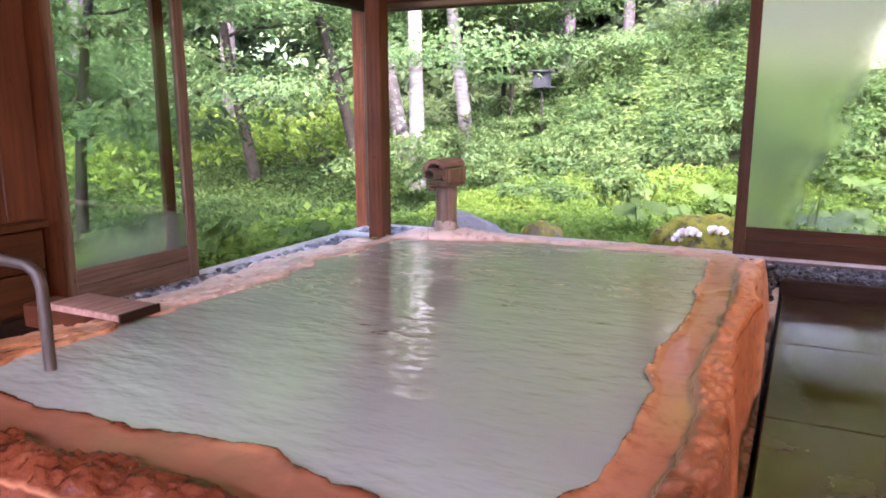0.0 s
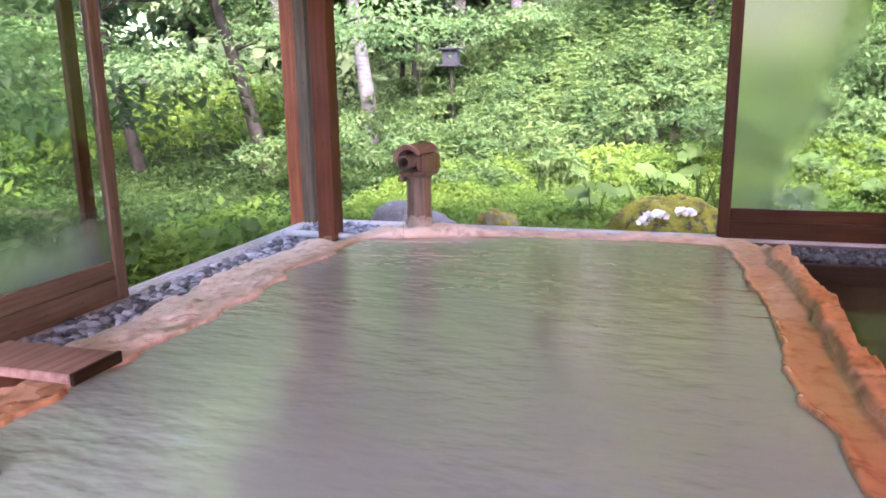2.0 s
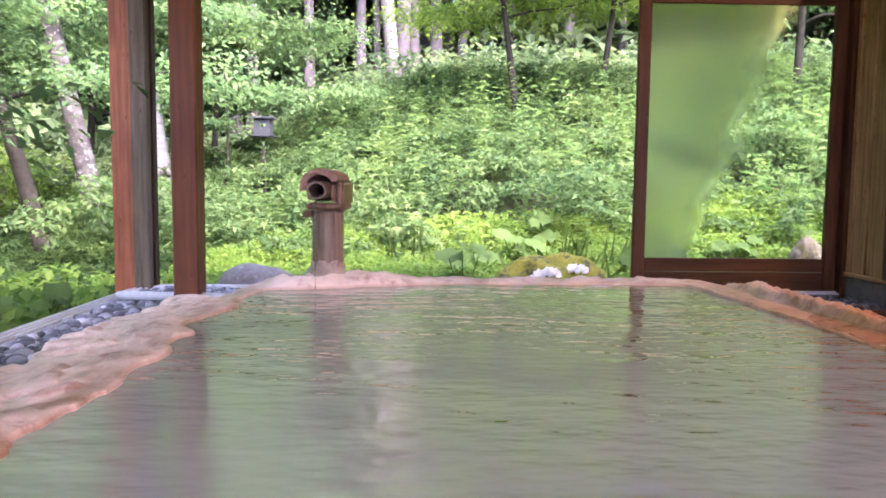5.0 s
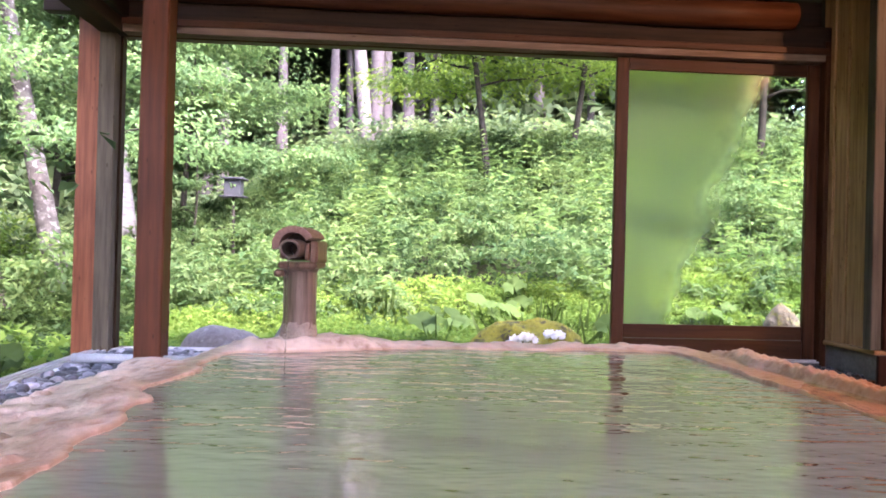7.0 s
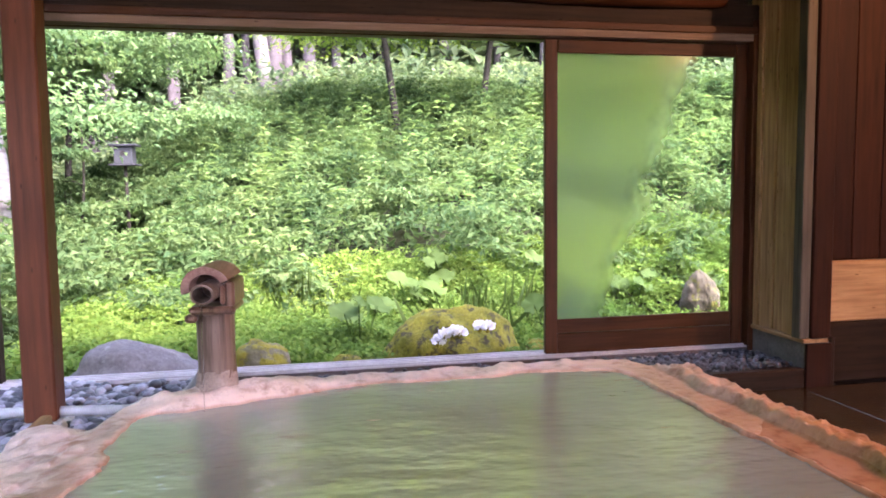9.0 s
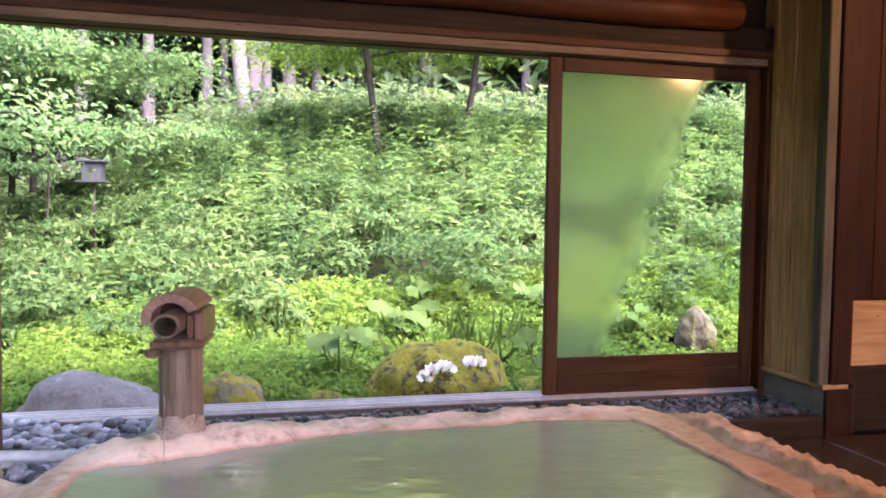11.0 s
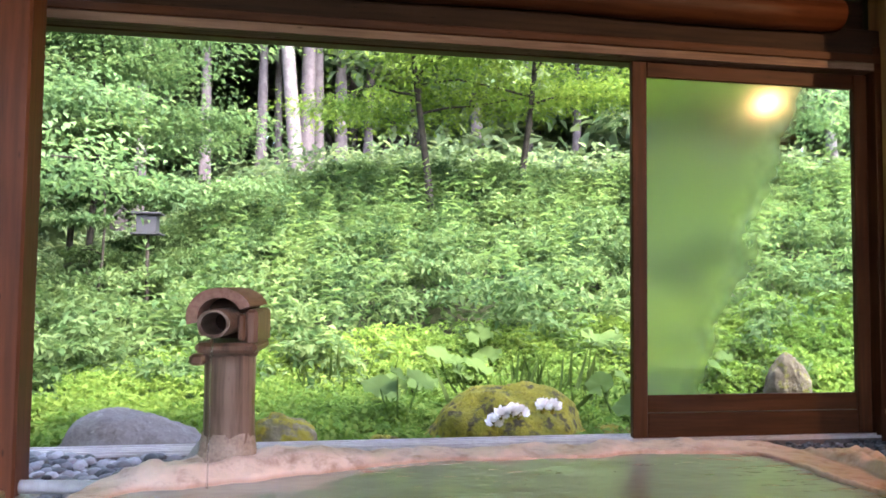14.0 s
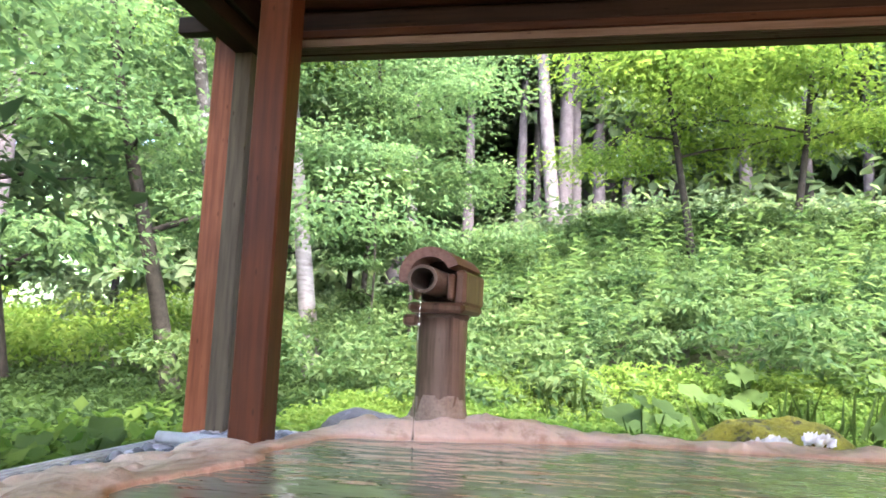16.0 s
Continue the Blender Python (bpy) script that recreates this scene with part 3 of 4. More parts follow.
def track(name, along, a, b, at, label):
    """Window track: a sill with raised rails."""
    t = thing(name, (0, 0, 0), label, "window track", kind="structure")
    for lo, hi, z0, z1 in ((-0.085, 0.075, -0.035, -0.012), (-0.054, -0.040, -0.012, 0.004), (-0.020, -0.006, -0.012, 0.004), (0.014, 0.028, -0.012, 0.004), (-0.085, -0.075, -0.012, -0.002), (0.065, 0.075, -0.012, 0.004)):
        bm = box(a, b, at + lo, at + hi, z0, z1, 0.001) if along == "x" else box(at + lo, at + hi, a, b, z0, z1, 0.001)
        part("sill" if hi - lo > 0.1 else "rail", bm, SILL if hi - lo > 0.1 else ALU, t)
    return t


track("window_track_back", "x", -2.90, 1.30, 0.0, "pale aluminium track of the open back window")
track("window_track_left", "y", -3.09, -0.09, -2.94, "pale aluminium track of the open side window")

# back window head: grooved head rail, header, round log
head = thing("window_head_back", (0, 0, 0), "grooved timber head rail over the back window", "window head", kind="structure")
part("head_rail", box(-2.9, 1.30, 0.005, 0.08, 1.80, 1.885, 0.003), BROWN["x"], head)
for i in range(4):
    part("groove_strip", box(-2.9, 1.30, -0.085 + i * 0.024, -0.073 + i * 0.024, 1.805, 1.885, 0.002), TAN["x"], head)
part("head_cover", box(-2.9, 1.30, -0.1, 0.0, 1.845, 1.885, 0.003), BROWN["x"], head)
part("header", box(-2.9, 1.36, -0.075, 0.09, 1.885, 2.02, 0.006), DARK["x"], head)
log = tagged(part("log_beam", tube([(-2.95 + i * 0.499, -0.11, 2.058 + 0.005 * math.sin(i * 1.7)) for i in range(9)], [0.080 + 0.003 * math.sin(i * 2.1) for i in range(9)], 24), BROWN["x"], smooth=True),
             "peeled round log beam over the back window", "beam", kind="structure")
lhead = thing("window_head_left", (0, 0, 0), "timber head rail over the side window", "window head", kind="structure")
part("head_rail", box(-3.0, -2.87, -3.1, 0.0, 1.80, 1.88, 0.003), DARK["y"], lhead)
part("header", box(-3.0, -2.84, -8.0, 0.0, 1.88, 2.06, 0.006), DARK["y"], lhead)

# corner post, jamb and inner pillar
corner = thing("corner_post", (-3.06, 0.03, -0.03), "reddish timber corner post, greyed at the foot", "post", kind="structure")
part("post", box(-0.07, 0.06, -0.07, 0.07, -0.02, 2.0, 0.008), POSTRED_DAYLIT, corner)
part("jamb", box(0.06, 0.15, -0.10, 0.05, 0.0, 1.93, 0.004), GREY["z"], corner, "weathered grey jamb strip")
part("jamb_stop", box(0.152, 0.166, -0.03, 0.03, 0.0, 1.88, 0.002), DARK["z"], corner)
pillar = thing("pillar", (-2.455, -0.745, 0.0), "square reddish cedar pillar on a stone footing", "pillar", kind="structure")
part("shaft", box(-0.064, 0.064, -0.064, 0.064, 0.022, 2.4, 0.008), RED["z"], pillar)
part("footing", box(-0.11, 0.10, -0.10, 0.10, -0.2, 0.022, 0.02), CONCRETE, pillar, "rounded concrete footing")
part("stain", box(-0.05, 0.05, -0.125, -0.098, -0.05, 0.018, 0.008), RUST, pillar, "orange rust deposit")
kerb = tagged(part("timber_edging", box(-2.43, -2.385, -1.22, -0.88, -0.10, 0.075, 0.006), PALE["y"]), "pale timber edging between pebbles and bath rim", "edging", kind="structure")

# right side: post, boarded return wall on a concrete footing, wall beside it
tagged(part("window_jamb_right", box(1.262, 1.30, -0.09, 0.09, -0.035, 1.93, 0.004), BROWN["z"]), "brown timber jamb at the wall", "jamb", kind="structure")
ret = thing("wall_return", (1.295, 0, 0), "short wall of upright boards on a concrete footing", "wall", kind="structure")
part("core", box(0.03, 0.13, -0.45, 0.09, 0.12, 2.5, 0), DARK["z"], ret)
part("footing", box(0.005, 0.16, -0.555, 0.09, -0.66, 0.105, 0.006), DAMP, ret, "damp concrete footing")
part("footing_end", box(0.0, 0.155, -0.580, -0.557, -0.15, 0.103, 0.004), DEEPRED, ret, "dark timber end of the footing")
part("ledge", box(-0.015, 0.14, -0.565, 0.02, 0.105, 0.13, 0.004), PALE["y"], ret)
by = 0.0
for wdt, px in ((0.10, 0.006), (0.045, -0.012), (0.12, 0.0), (0.09, 0.010), (0.13, -0.002)):
    part("board", box(px, 0.03, by - wdt + 0.003, by, 0.13, 2.45, 0.004), PALE["z"], ret)
    by -= wdt
part("end_post", box(-0.035, 0.025, -0.56, by - 0.003, 0.13, 2.45, 0.005), GREY["z"], ret)
wall_r = thing("wall_right_front", (0, 0, 0), "dark red timber wall with a lighter wainscot", "wall", kind="structure")
part("post", box(1.322, 1.44, -0.575, -0.45, 0.13, 2.7, 0.006), DEEPRED, wall_r)
part("core", box(1.44, 3.3, -0.47, -0.37, -0.2, 2.9, 0), DARK["z"], wall_r)
part("footing_post", box(1.46, 1.49, -0.55, -0.45, -0.66, 0.13, 0.006), DARK["z"], wall_r)
for i in range(10):
    part("board", box(1.443 + i * 0.178, 1.618 + i * 0.178, -0.495, -0.47, 0.55, 2.9, 0.004), DEEPRED, wall_r)
part("wainscot_board", box(1.442, 3.2, -0.53, -0.47, 0.21, 0.545, 0.006), PALE["x"], wall_r, "lighter horizontal wainscot board")
part("wainscot_board", box(1.442, 3.2, -0.525, -0.47, -0.13, 0.205, 0.006), DARK["x"], wall_r)

# left wall in front of the window, with wainscot
wall_l = thing("wall_left", (0, 0, 0), "dark reddish board wall with a capped wainscot", "wall", kind="structure")
part("post", box(-3.0, -2.86, -3.2, -3.10, -0.1, 2.5, 0.006), RED["z"], wall_l)
part("core", box(-3.0, -2.88, -8.0, -3.2, -0.66, 3.9, 0), DARK["z"], wall_l)
for i in range(25):
    part("board", box(-2.88, -2.84, -3.385 - i * 0.185, -3.203 - i * 0.185, 0.50, 3.8, 0.004), RED["z"], wall_l)
part("cap", box(-2.90, -2.76, -8.0, -3.24, 0.47, 0.505, 0.005), BROWN["y"], wall_l)
for i in range(2):
    part("wainscot_board", box(-2.88, -2.795, -8.0, -3.25, 0.07 + i * 0.2, 0.265 + i * 0.2, 0.005), BROWN["y"], wall_l)
part("base", box(-2.88, -2.79, -8.0, -3.25, -0.5, 0.065, 0.005), DARK["y"], wall_l)
tagged(part("wall_right", box(3.2, 3.3, -8.0, -0.52, -0.66, 3.9, 0), RED["z"]), "red timber wall closing the room", "wall", kind="structure")
# unseen rear wall; its wide opening is added to let sky light in
wbr = thing("wall_entrance", (0, 0, 0), "unseen red timber wall with a wide opening added for sky light", "wall", kind="structure")
for x0, x1, z0, z1 in ((-3.0, -2.7, -0.66, 4.2), (2.1, 3.3, -0.66, 4.2), (-2.7, 2.1, 2.9, 4.2)):
    part("panel", box(x0, x1, -8.1, -8.0, z0, z1, 0), RED["z"], wbr)
# unseen screen, added to keep bright low sky out of the pane's reflection
tagged(part("wall_garden", box(-7.0, 7.0, -11.1, -11.0, -0.66, 1.7, 0.01), BROWN["z"]), "unseen brown timber screen added to block the low sky", "wall", kind="structure")

# roof: sloped boarded ceiling on rafters
SLOPE = 0.20


def sheared(bm):
    for v in bm.verts:
        v.co.z -= SLOPE * v.co.y
    return bm


cbm = bmesh.new()
for i in range(47):
    add_box(cbm, -3.28 + i * 0.15, -3.28 + i * 0.15 + 0.147, -8.1, 0.45, 2.245, 2.27, 0)
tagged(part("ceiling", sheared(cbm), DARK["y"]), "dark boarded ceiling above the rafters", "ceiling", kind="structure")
tagged(part("roof", sheared(box(-3.30, 3.6, -8.2, 0.5, 2.275, 2.36, 0.005)), GREYPAINT), "low sloping roof", "roof", kind="structure")
for i in range(14):
    x = -2.75 + i * 0.46
    tagged(part("rafter", sheared(box(x, x + 0.06, -8.0, 0.42, 2.16, 2.243, 0.004)), BROWN["y"]), "dark timber rafter under the ceiling", "rafter", "rafters", "structure")
tagged(part("frieze_board", box(-2.9, 1.3, 0.03, 0.05, 2.02, 2.205, 0.002), DARK["x"]), "dark board above the window header", "board", kind="structure")
tagged(part("tie_beam", box(1.36, 1.50, -8.0, -0.56, 2.24, 2.42, 0.008), RED["y"]), "red timber tie beam", "beam", kind="structure")
for i in range(12):
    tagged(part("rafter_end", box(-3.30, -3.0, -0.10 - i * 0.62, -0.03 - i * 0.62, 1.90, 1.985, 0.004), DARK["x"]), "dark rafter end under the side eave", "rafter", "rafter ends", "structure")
tagged(part("eave_fascia", sheared(box(-3.34, -3.30, -8.2, 0.5, 2.1, 2.3, 0.005)), DARK["y"]), "dark eave board", "eave", kind="structure")


# ---------------------------------------------------------------- windows
def sash(name, at, turn, width, label, glass, fog_face=False, height=1.8, depth=0.034, tone=None):
    """Sliding sash: two stiles, top rail, tall bottom rail with a groove, one pane."""
    tone = tone or RED
    s = thing(name, at, label, "window", kind="structure")
    s.rotation_euler = (0, 0, radians(turn))
    h = depth / 2
    part("stile", box(0, 0.075, -h, h, 0, height, 0.004), tone["z"], s)
    part("stile", box(width - 0.075, width, -h, h, 0, height, 0.004), tone["z"], s)
    part("top_rail", box(0.077, width - 0.077, -h + 0.002, h - 0.002, height - 0.075, height, 0.003), tone["x"], s)
    part("bottom_rail", box(0.077, width - 0.077, -h + 0.002, h - 0.002, 0.0, 0.115, 0.003), tone["x"], s)
    part("panel", box(0.077, width - 0.077, -h + 0.007, h - 0.007, 0.118, 0.20, 0.003), tone["x"], s)
    p = part("pane", box(0.072, width - 0.072, -0.0025, 0.0025, 0.195, height - 0.07, 0), glass, s, "misted glass" if glass is not GLASS else "clear glass")
    p.visible_shadow = False
    return s


sash("window_right", (0.0, -0.012, 0.0), 0, 1.262, "brown sliding window half misted with steam", FOGGED, tone=BROWN)
sash("window_left", (-2.915, -2.17, 0.0), -90, 0.92, "pale brown sliding window pushed open", MISTED, tone=TAN)
sash("window_left_outer", (-2.955, -2.28, 0.0), -90, 0.81, "second sliding window stacked behind the first", GLASS, tone=BROWN)

# ---------------------------------------------------------------- spout
spout = thing("spout", (-1.71, -1.125, 0.19), "wet wooden log spout with a pipe under an arched bark cover", "spout")
part("post", tube([(0, 0, -0.05), (0.0, 0, 0.03), (0.002, 0, 0.1), (0.0, 0, 0.2), (0.002, 0, 0.32), (0.0, 0, 0.42)], [0.105, 0.088, 0.080, 0.077, 0.078, 0.08], 20, wobble=0.05), SPOUTPOST, spout, smooth=True)
part("crust_foot", tube([(0, 0, -0.06), (0, 0, 0.0), (0.0, 0, 0.03), (0, 0, 0.07), (0, 0, 0.12)], [0.13, 0.108, 0.094, 0.086, 0.079], 22, wobble=0.16, seed=6), FOOTCRUST, spout, "mineral crust flaring at the foot", smooth=True)
part("collar", tube([(0, 0, 0.385), (0, 0, 0.395), (0, 0, 0.415), (0, 0, 0.425)], [0.078, 0.085, 0.088, 0.082], 18, wobble=0.12, seed=2), CRUSTED, spout, "crusted collar", smooth=True)
spout.scale = (0.9, 0.88, 0.80)
AIM = Matrix.Rotation(radians(-6), 4, "Z")


def aimed(bm):
    bmesh.ops.transform(bm, matrix=AIM, verts=bm.verts)
    return bm


def arch(r0, r1, a0, a1, y0, y1, z, steps=16):
    bm = bmesh.new()
    rows = []
    for i in range(steps + 1):
        a = radians(lerp(a0, a1, i / steps))
        rows.append([bm.verts.new((math.cos(a) * r, y, z + math.sin(a) * r)) for r, y in ((r0, y0), (r1, y0), (r1, y1), (r0, y1))])
    for p, q in zip(rows, rows[1:]):
        for k in range(4):
            bm.faces.new((p[k], p[(k + 1) % 4], q[(k + 1) % 4], q[k]))
    bm.faces.new(rows[0][::-1])
    bm.faces.new(rows[-1])
    bmesh.ops.recalc_face_normals(bm, faces=bm.faces)
    return bm


part("cover", aimed(arch(0.064, 0.098, 22, 196, -0.165, 0.13, 0.532)), PINKWOOD, spout, "arched half-log cover")
part("back_block", aimed(box(-0.065, 0.068, -0.05, 0.12, 0.45, 0.60, 0.01)), DARK["z"], spout)
part("side_block", aimed(box(0.068, 0.105, -0.12, 0.12, 0.435, 0.555, 0.01)), WETWOOD, spout)
part("side_block", aimed(box(-0.10, -0.06, -0.02, 0.12, 0.455, 0.52, 0.01)), WETWOOD, spout)
part("ledge", aimed(box(-0.08, 0.105, -0.13, 0.10, 0.405, 0.442, 0.012)), WETWOOD, spout, "wet wooden ledge under the pipe")
part("bracket", aimed(box(-0.105, -0.055, -0.10, 0.02, 0.36, 0.40, 0.01)), WETWOOD, spout)
part("wedge", aimed(box(0.05, 0.07, -0.14, 0.0, 0.45, 0.54, 0.006)), WETWOOD, spout)
pipe = aimed(arch(0.037, 0.047, 0, 359.9, -0.23, 0.05, 0.512, 24))
outlet = part("pipe", pipe, CRUSTED, spout, "crusted open water pipe", smooth=False)
part("inner_bore", aimed(tube([(0, -0.02, 0.512), (0, -0.018, 0.512)], [0.038, 0.038], 16)), BLACK, outlet)
stream_m, snt, sb = nodes_of("falling_water", 0.05)
sb.inputs["Transmission Weight"].default_value = 1.0
sb.inputs["IOR"].default_value = 1.33
rnd = random.Random(4)
st_pts = [(-0.005 + 0.004 * rnd.random(), -0.225 - 0.015 * min(1, i / 5), 0.478 - i * 0.041) for i in range(13)]
tagged(part("water_stream", aimed(tube(st_pts, [0.006, 0.0035, 0.0025, 0.002, 0.0025, 0.0016, 0.002, 0.0022, 0.002, 0.002, 0.0025, 0.002, 0.003], 8, wobble=0.3)), stream_m, spout, "thin falling water", smooth=True))
hose = tagged(part("hose", tube([(-2.82, -0.74, 0.055), (-2.50, -0.74, 0.052), (-2.25, -0.78, 0.052), (-2.05, -0.84, 0.06), (-1.92, -0.92, 0.10), (-1.83, -1.00, 0.17), (-1.78, -1.06, 0.24)], [0.022] * 7, 12), HOSE, smooth=True),
              "grey rubber hose lying on gravel by the spout", "hose")

# ---------------------------------------------------------------- plank, grab bar, lamp
plank = thing("plank_lid", (-2.21, -3.47, 0.20), "wet pink-brown wooden lid resting on the bath rim", "lid")
lid = part("board", box(-0.15, 0.27, -0.10, 0.10, 0.0, 0.030, 0.005), PINKWOOD, plank)
part("end_batten", box(0.27, 0.285, -0.10, 0.10, -0.004, 0.033, 0.003), DARK["y"], lid, "dark end grain")
part("support", box(-0.34, 0.05, -0.08, 0.08, -0.10, -0.001, 0.005), RED["x"], plank)
bar = thing("grab_bar", (-1.78, -3.98, WATER), "bent brown steel grab bar standing in the water", "grab bar")
part("pipe", tube([(0, 0, -0.4), (0, 0, 0.0), (0, 0, 0.28), (-0.012, -0.005, 0.33), (-0.05, -0.01, 0.355), (-0.12, -0.03, 0.367), (-1.03, -0.18, 0.40)], [0.02] * 7, 12), STEEL, bar, smooth=True)
part("flange", tube([(-1.06, -0.185, 0.40), (-1.02, -0.178, 0.40)], [0.04, 0.04], 16), STEEL, bar)

lamp = thing("wall_lamp", (2.35, -2.5, 2.35), "warm glass bulb lamp hanging under the ceiling", "lamp")
part("cord", tube([(0, 0, 0.10), (0, 0, 0.62)], [0.005, 0.005], 6), BLACK, lamp)
socket = part("socket", tube([(0, 0, 0.06), (0, 0, 0.12)], [0.025, 0.02], 12), STEEL, lamp)
bulb_m = bpy.data.materials.new("bulb_glow")
bulb_m.use_nodes = True
bb = bulb_m.node_tree.nodes["Principled BSDF"]
bb.inputs["Emission Color"].default_value = (1.0, 0.55, 0.2, 1)
bb.inputs["Emission Strength"].default_value = 5.0
bbm = bmesh.new()
bmesh.ops.create_uvsphere(bbm, u_segments=16, v_segments=10, radius=0.055)
bulb = part("bulb", bbm, bulb_m, socket, "glowing bulb", smooth=True)
bulb.visible_shadow = False
lit = new("lamp_light", bpy.data.lights.new("lamp_light", "POINT"))
lit.location = (2.35, -2.5, 2.33)
lit.data.energy = 11
lit.data.color = (1.0, 0.52, 0.22)
lit.data.shadow_soft_size = 0.05


# ---------------------------------------------------------------- gravel
def pebbles(name, spots, size, flat, material, label, seed):
    """Many small stones as one mesh."""
    rng = np.random.RandomState(seed)
    bm = bmesh.new()
    bmesh.ops.create_icosphere(bm, subdivisions=2 if flat < 0.7 else 1, radius=1.0)
    base = np.array([v.co[:] for v in bm.verts])
    tri = np.array([[v.index for v in f.verts] for f in bm.faces])
    bm.free()
    n = len(spots)
    s = rng.uniform(0.65, 1.35, n)[:, None] * size * np.stack([rng.uniform(0.8, 1.3, n), rng.uniform(0.7, 1.0, n), np.full(n, flat) * rng.uniform(0.8, 1.2, n)], -1)
    a = rng.uniform(0, 6.28, n)
    jag = rng.uniform(0.95, 1.05, (n, len(base), 1)) if flat < 0.7 else rng.uniform(0.8, 1.2, (n, len(base), 1))
    v = base[None] * jag * s[:, None]
    tilt = rng.uniform(-0.5, 0.5, n)
    y2 = v[..., 1] * np.cos(tilt)[:, None] - v[..., 2] * np.sin(tilt)[:, None]
    z2 = v[..., 1] * np.sin(tilt)[:, None] + v[..., 2] * np.cos(tilt)[:, None]
    x3 = v[..., 0] * np.cos(a)[:, None] - y2 * np.sin(a)[:, None]
    y3 = v[..., 0] * np.sin(a)[:, None] + y2 * np.cos(a)[:, None]
    verts = np.stack([x3, y3, z2], -1) + spots[:, None]
    faces = (tri[None] + (np.arange(n) * len(base))[:, None, None]).reshape(-1, 3)
    ob = linked(name, mesh_np(name, verts.reshape(-1, 3), faces), material, smooth=flat < 0.7)
    return tagged(ob, label, "gravel", kind="stuff")


def spread(x0, x1, y0, y1, z0, z1, n, seed):
    rng = np.random.RandomState(seed)
    return np.stack([rng.uniform(x0, x1, n), rng.uniform(y0, y1, n), rng.uniform(z0, z1, n)], -1)


pebbles("pebbles", np.concatenate([spread(-2.84, -2.40, -3.2, -0.12, -0.05, 0.016, 3300, 5), spread(-2.40, -1.75, -0.92, -0.12, -0.07, 0.0, 1000, 6)]), 0.027, 0.62, PEBBLE, "grey rounded river pebbles beside the window track", 7)
pebbles("crushed_stone", np.concatenate([spread(0.30, 1.28, -0.50, -0.11, -0.09, -0.02, 2300, 8), spread(-1.75, 0.3, -0.92, -0.11, -0.09, -0.015, 3200, 9)]), 0.018, 0.75, LAVA, "dark grey crushed stone in the bed by the window", 10)
tagged(part("gravel_kerb", box(0.335, 1.29, -0.575, -0.515, -0.14, -0.03, 0.008), DARK["x"]), "dark timber kerb holding the crushed stone", "kerb", kind="structure")


# ---------------------------------------------------------------- boulders
def boulder(name, at, size, material, label, seed, turn=0.0):
    bm = bmesh.new()
    bmesh.ops.create_icosphere(bm, subdivisions=5, radius=1.0)
    off = Vector((seed * 3.7, seed * 1.3, 0))
    for v in bm.verts:
        p = v.co.copy()
        k = 1 + 0.22 * noise.noise(p * 1.1 + off) + 0.09 * noise.noise(p * 2.7 + off) + 0.05 * noise.noise(p * 6 + off) + 0.022 * noise.noise(p * 15 + off)
        v.co = Vector((p.x * size[0], p.y * size[1], p.z * size[2])) * k
    ob = part(name, bm, material, smooth=True)
    ob.location, ob.rotation_euler = at, (0, 0, radians(turn))
    return tagged(ob, label, "rock")


boulder("boulder", (-2.38, 0.62, -0.30), (0.46, 0.34, 0.34), GREYROCK, "smooth grey boulder with pale lichen spots", 1, 5)
boulder("boulder", (-1.66, 0.70, -0.26), (0.23, 0.22, 0.29), PALEMOSS, "small boulder half covered with yellow moss", 2)
boulder("boulder", (-1.10, 0.75, -0.30), (0.14, 0.13, 0.18), MOSSROCK, "small stone covered in yellow moss", 3)
boulder("boulder", (-0.34, 1.10, -0.34), (0.53, 0.40, 0.46), MOSSROCK, "large boulder covered with yellow-green moss", 4, 8)
boulder("boulder", (0.32, 0.95, -0.33), (0.22, 0.2, 0.22), MOSSROCK, "small dark mossy stone", 5)
boulder("boulder", (2.08, 1.85, -0.10), (0.17, 0.18, 0.30), BROWNROCK, "upright brownish rock with some moss among plants", 6)
boulder("boulder", (1.2, 1.2, -0.35), (0.3, 0.2, 0.2), MOSSROCK, "low dark stone covered in moss", 7)


def flower(at, seed):
    """A head of white petals on the moss."""
    rnd = random.Random(seed)
    f = thing("flower", at, "white blossom head lying on the mossy boulder", "flower", "white blossoms")
    bm = bmesh.new()
    for i in range(60):
        a, e = rnd.uniform(0, 6.28), rnd.uniform(0.0, 1.4)
        d = Vector((math.cos(a) * math.cos(e), math.sin(a) * math.cos(e), math.sin(e)))
        s = d.orthogonal().normalized()
        u = d.cross(s)
        r, w = 0.062 * rnd.uniform(0.7, 1.1), 0.02
        p = d * r
        q = [bm.verts.new(d * 0.01), bm.verts.new(p * 0.7 + s * w + u * 0.004), bm.verts.new(p), bm.verts.new(p * 0.7 - s * w + u * 0.004)]
        bm.faces.new(q)
    part("petals", bm, PETAL, f)
    part("heart", tube([(0, 0, -0.03), (0, 0, 0.012)], [0.012, 0.018], 8), PALEMOSS, f)
    return f


for i, p in enumerate([(-0.45, 0.72, -0.02), (-0.39, 0.71, 0.0), (-0.35, 0.70, -0.005), (-0.21, 0.71, 0.025), (-0.15, 0.72, 0.02), (-0.49, 0.73, -0.06)]):
    flower(p, i)

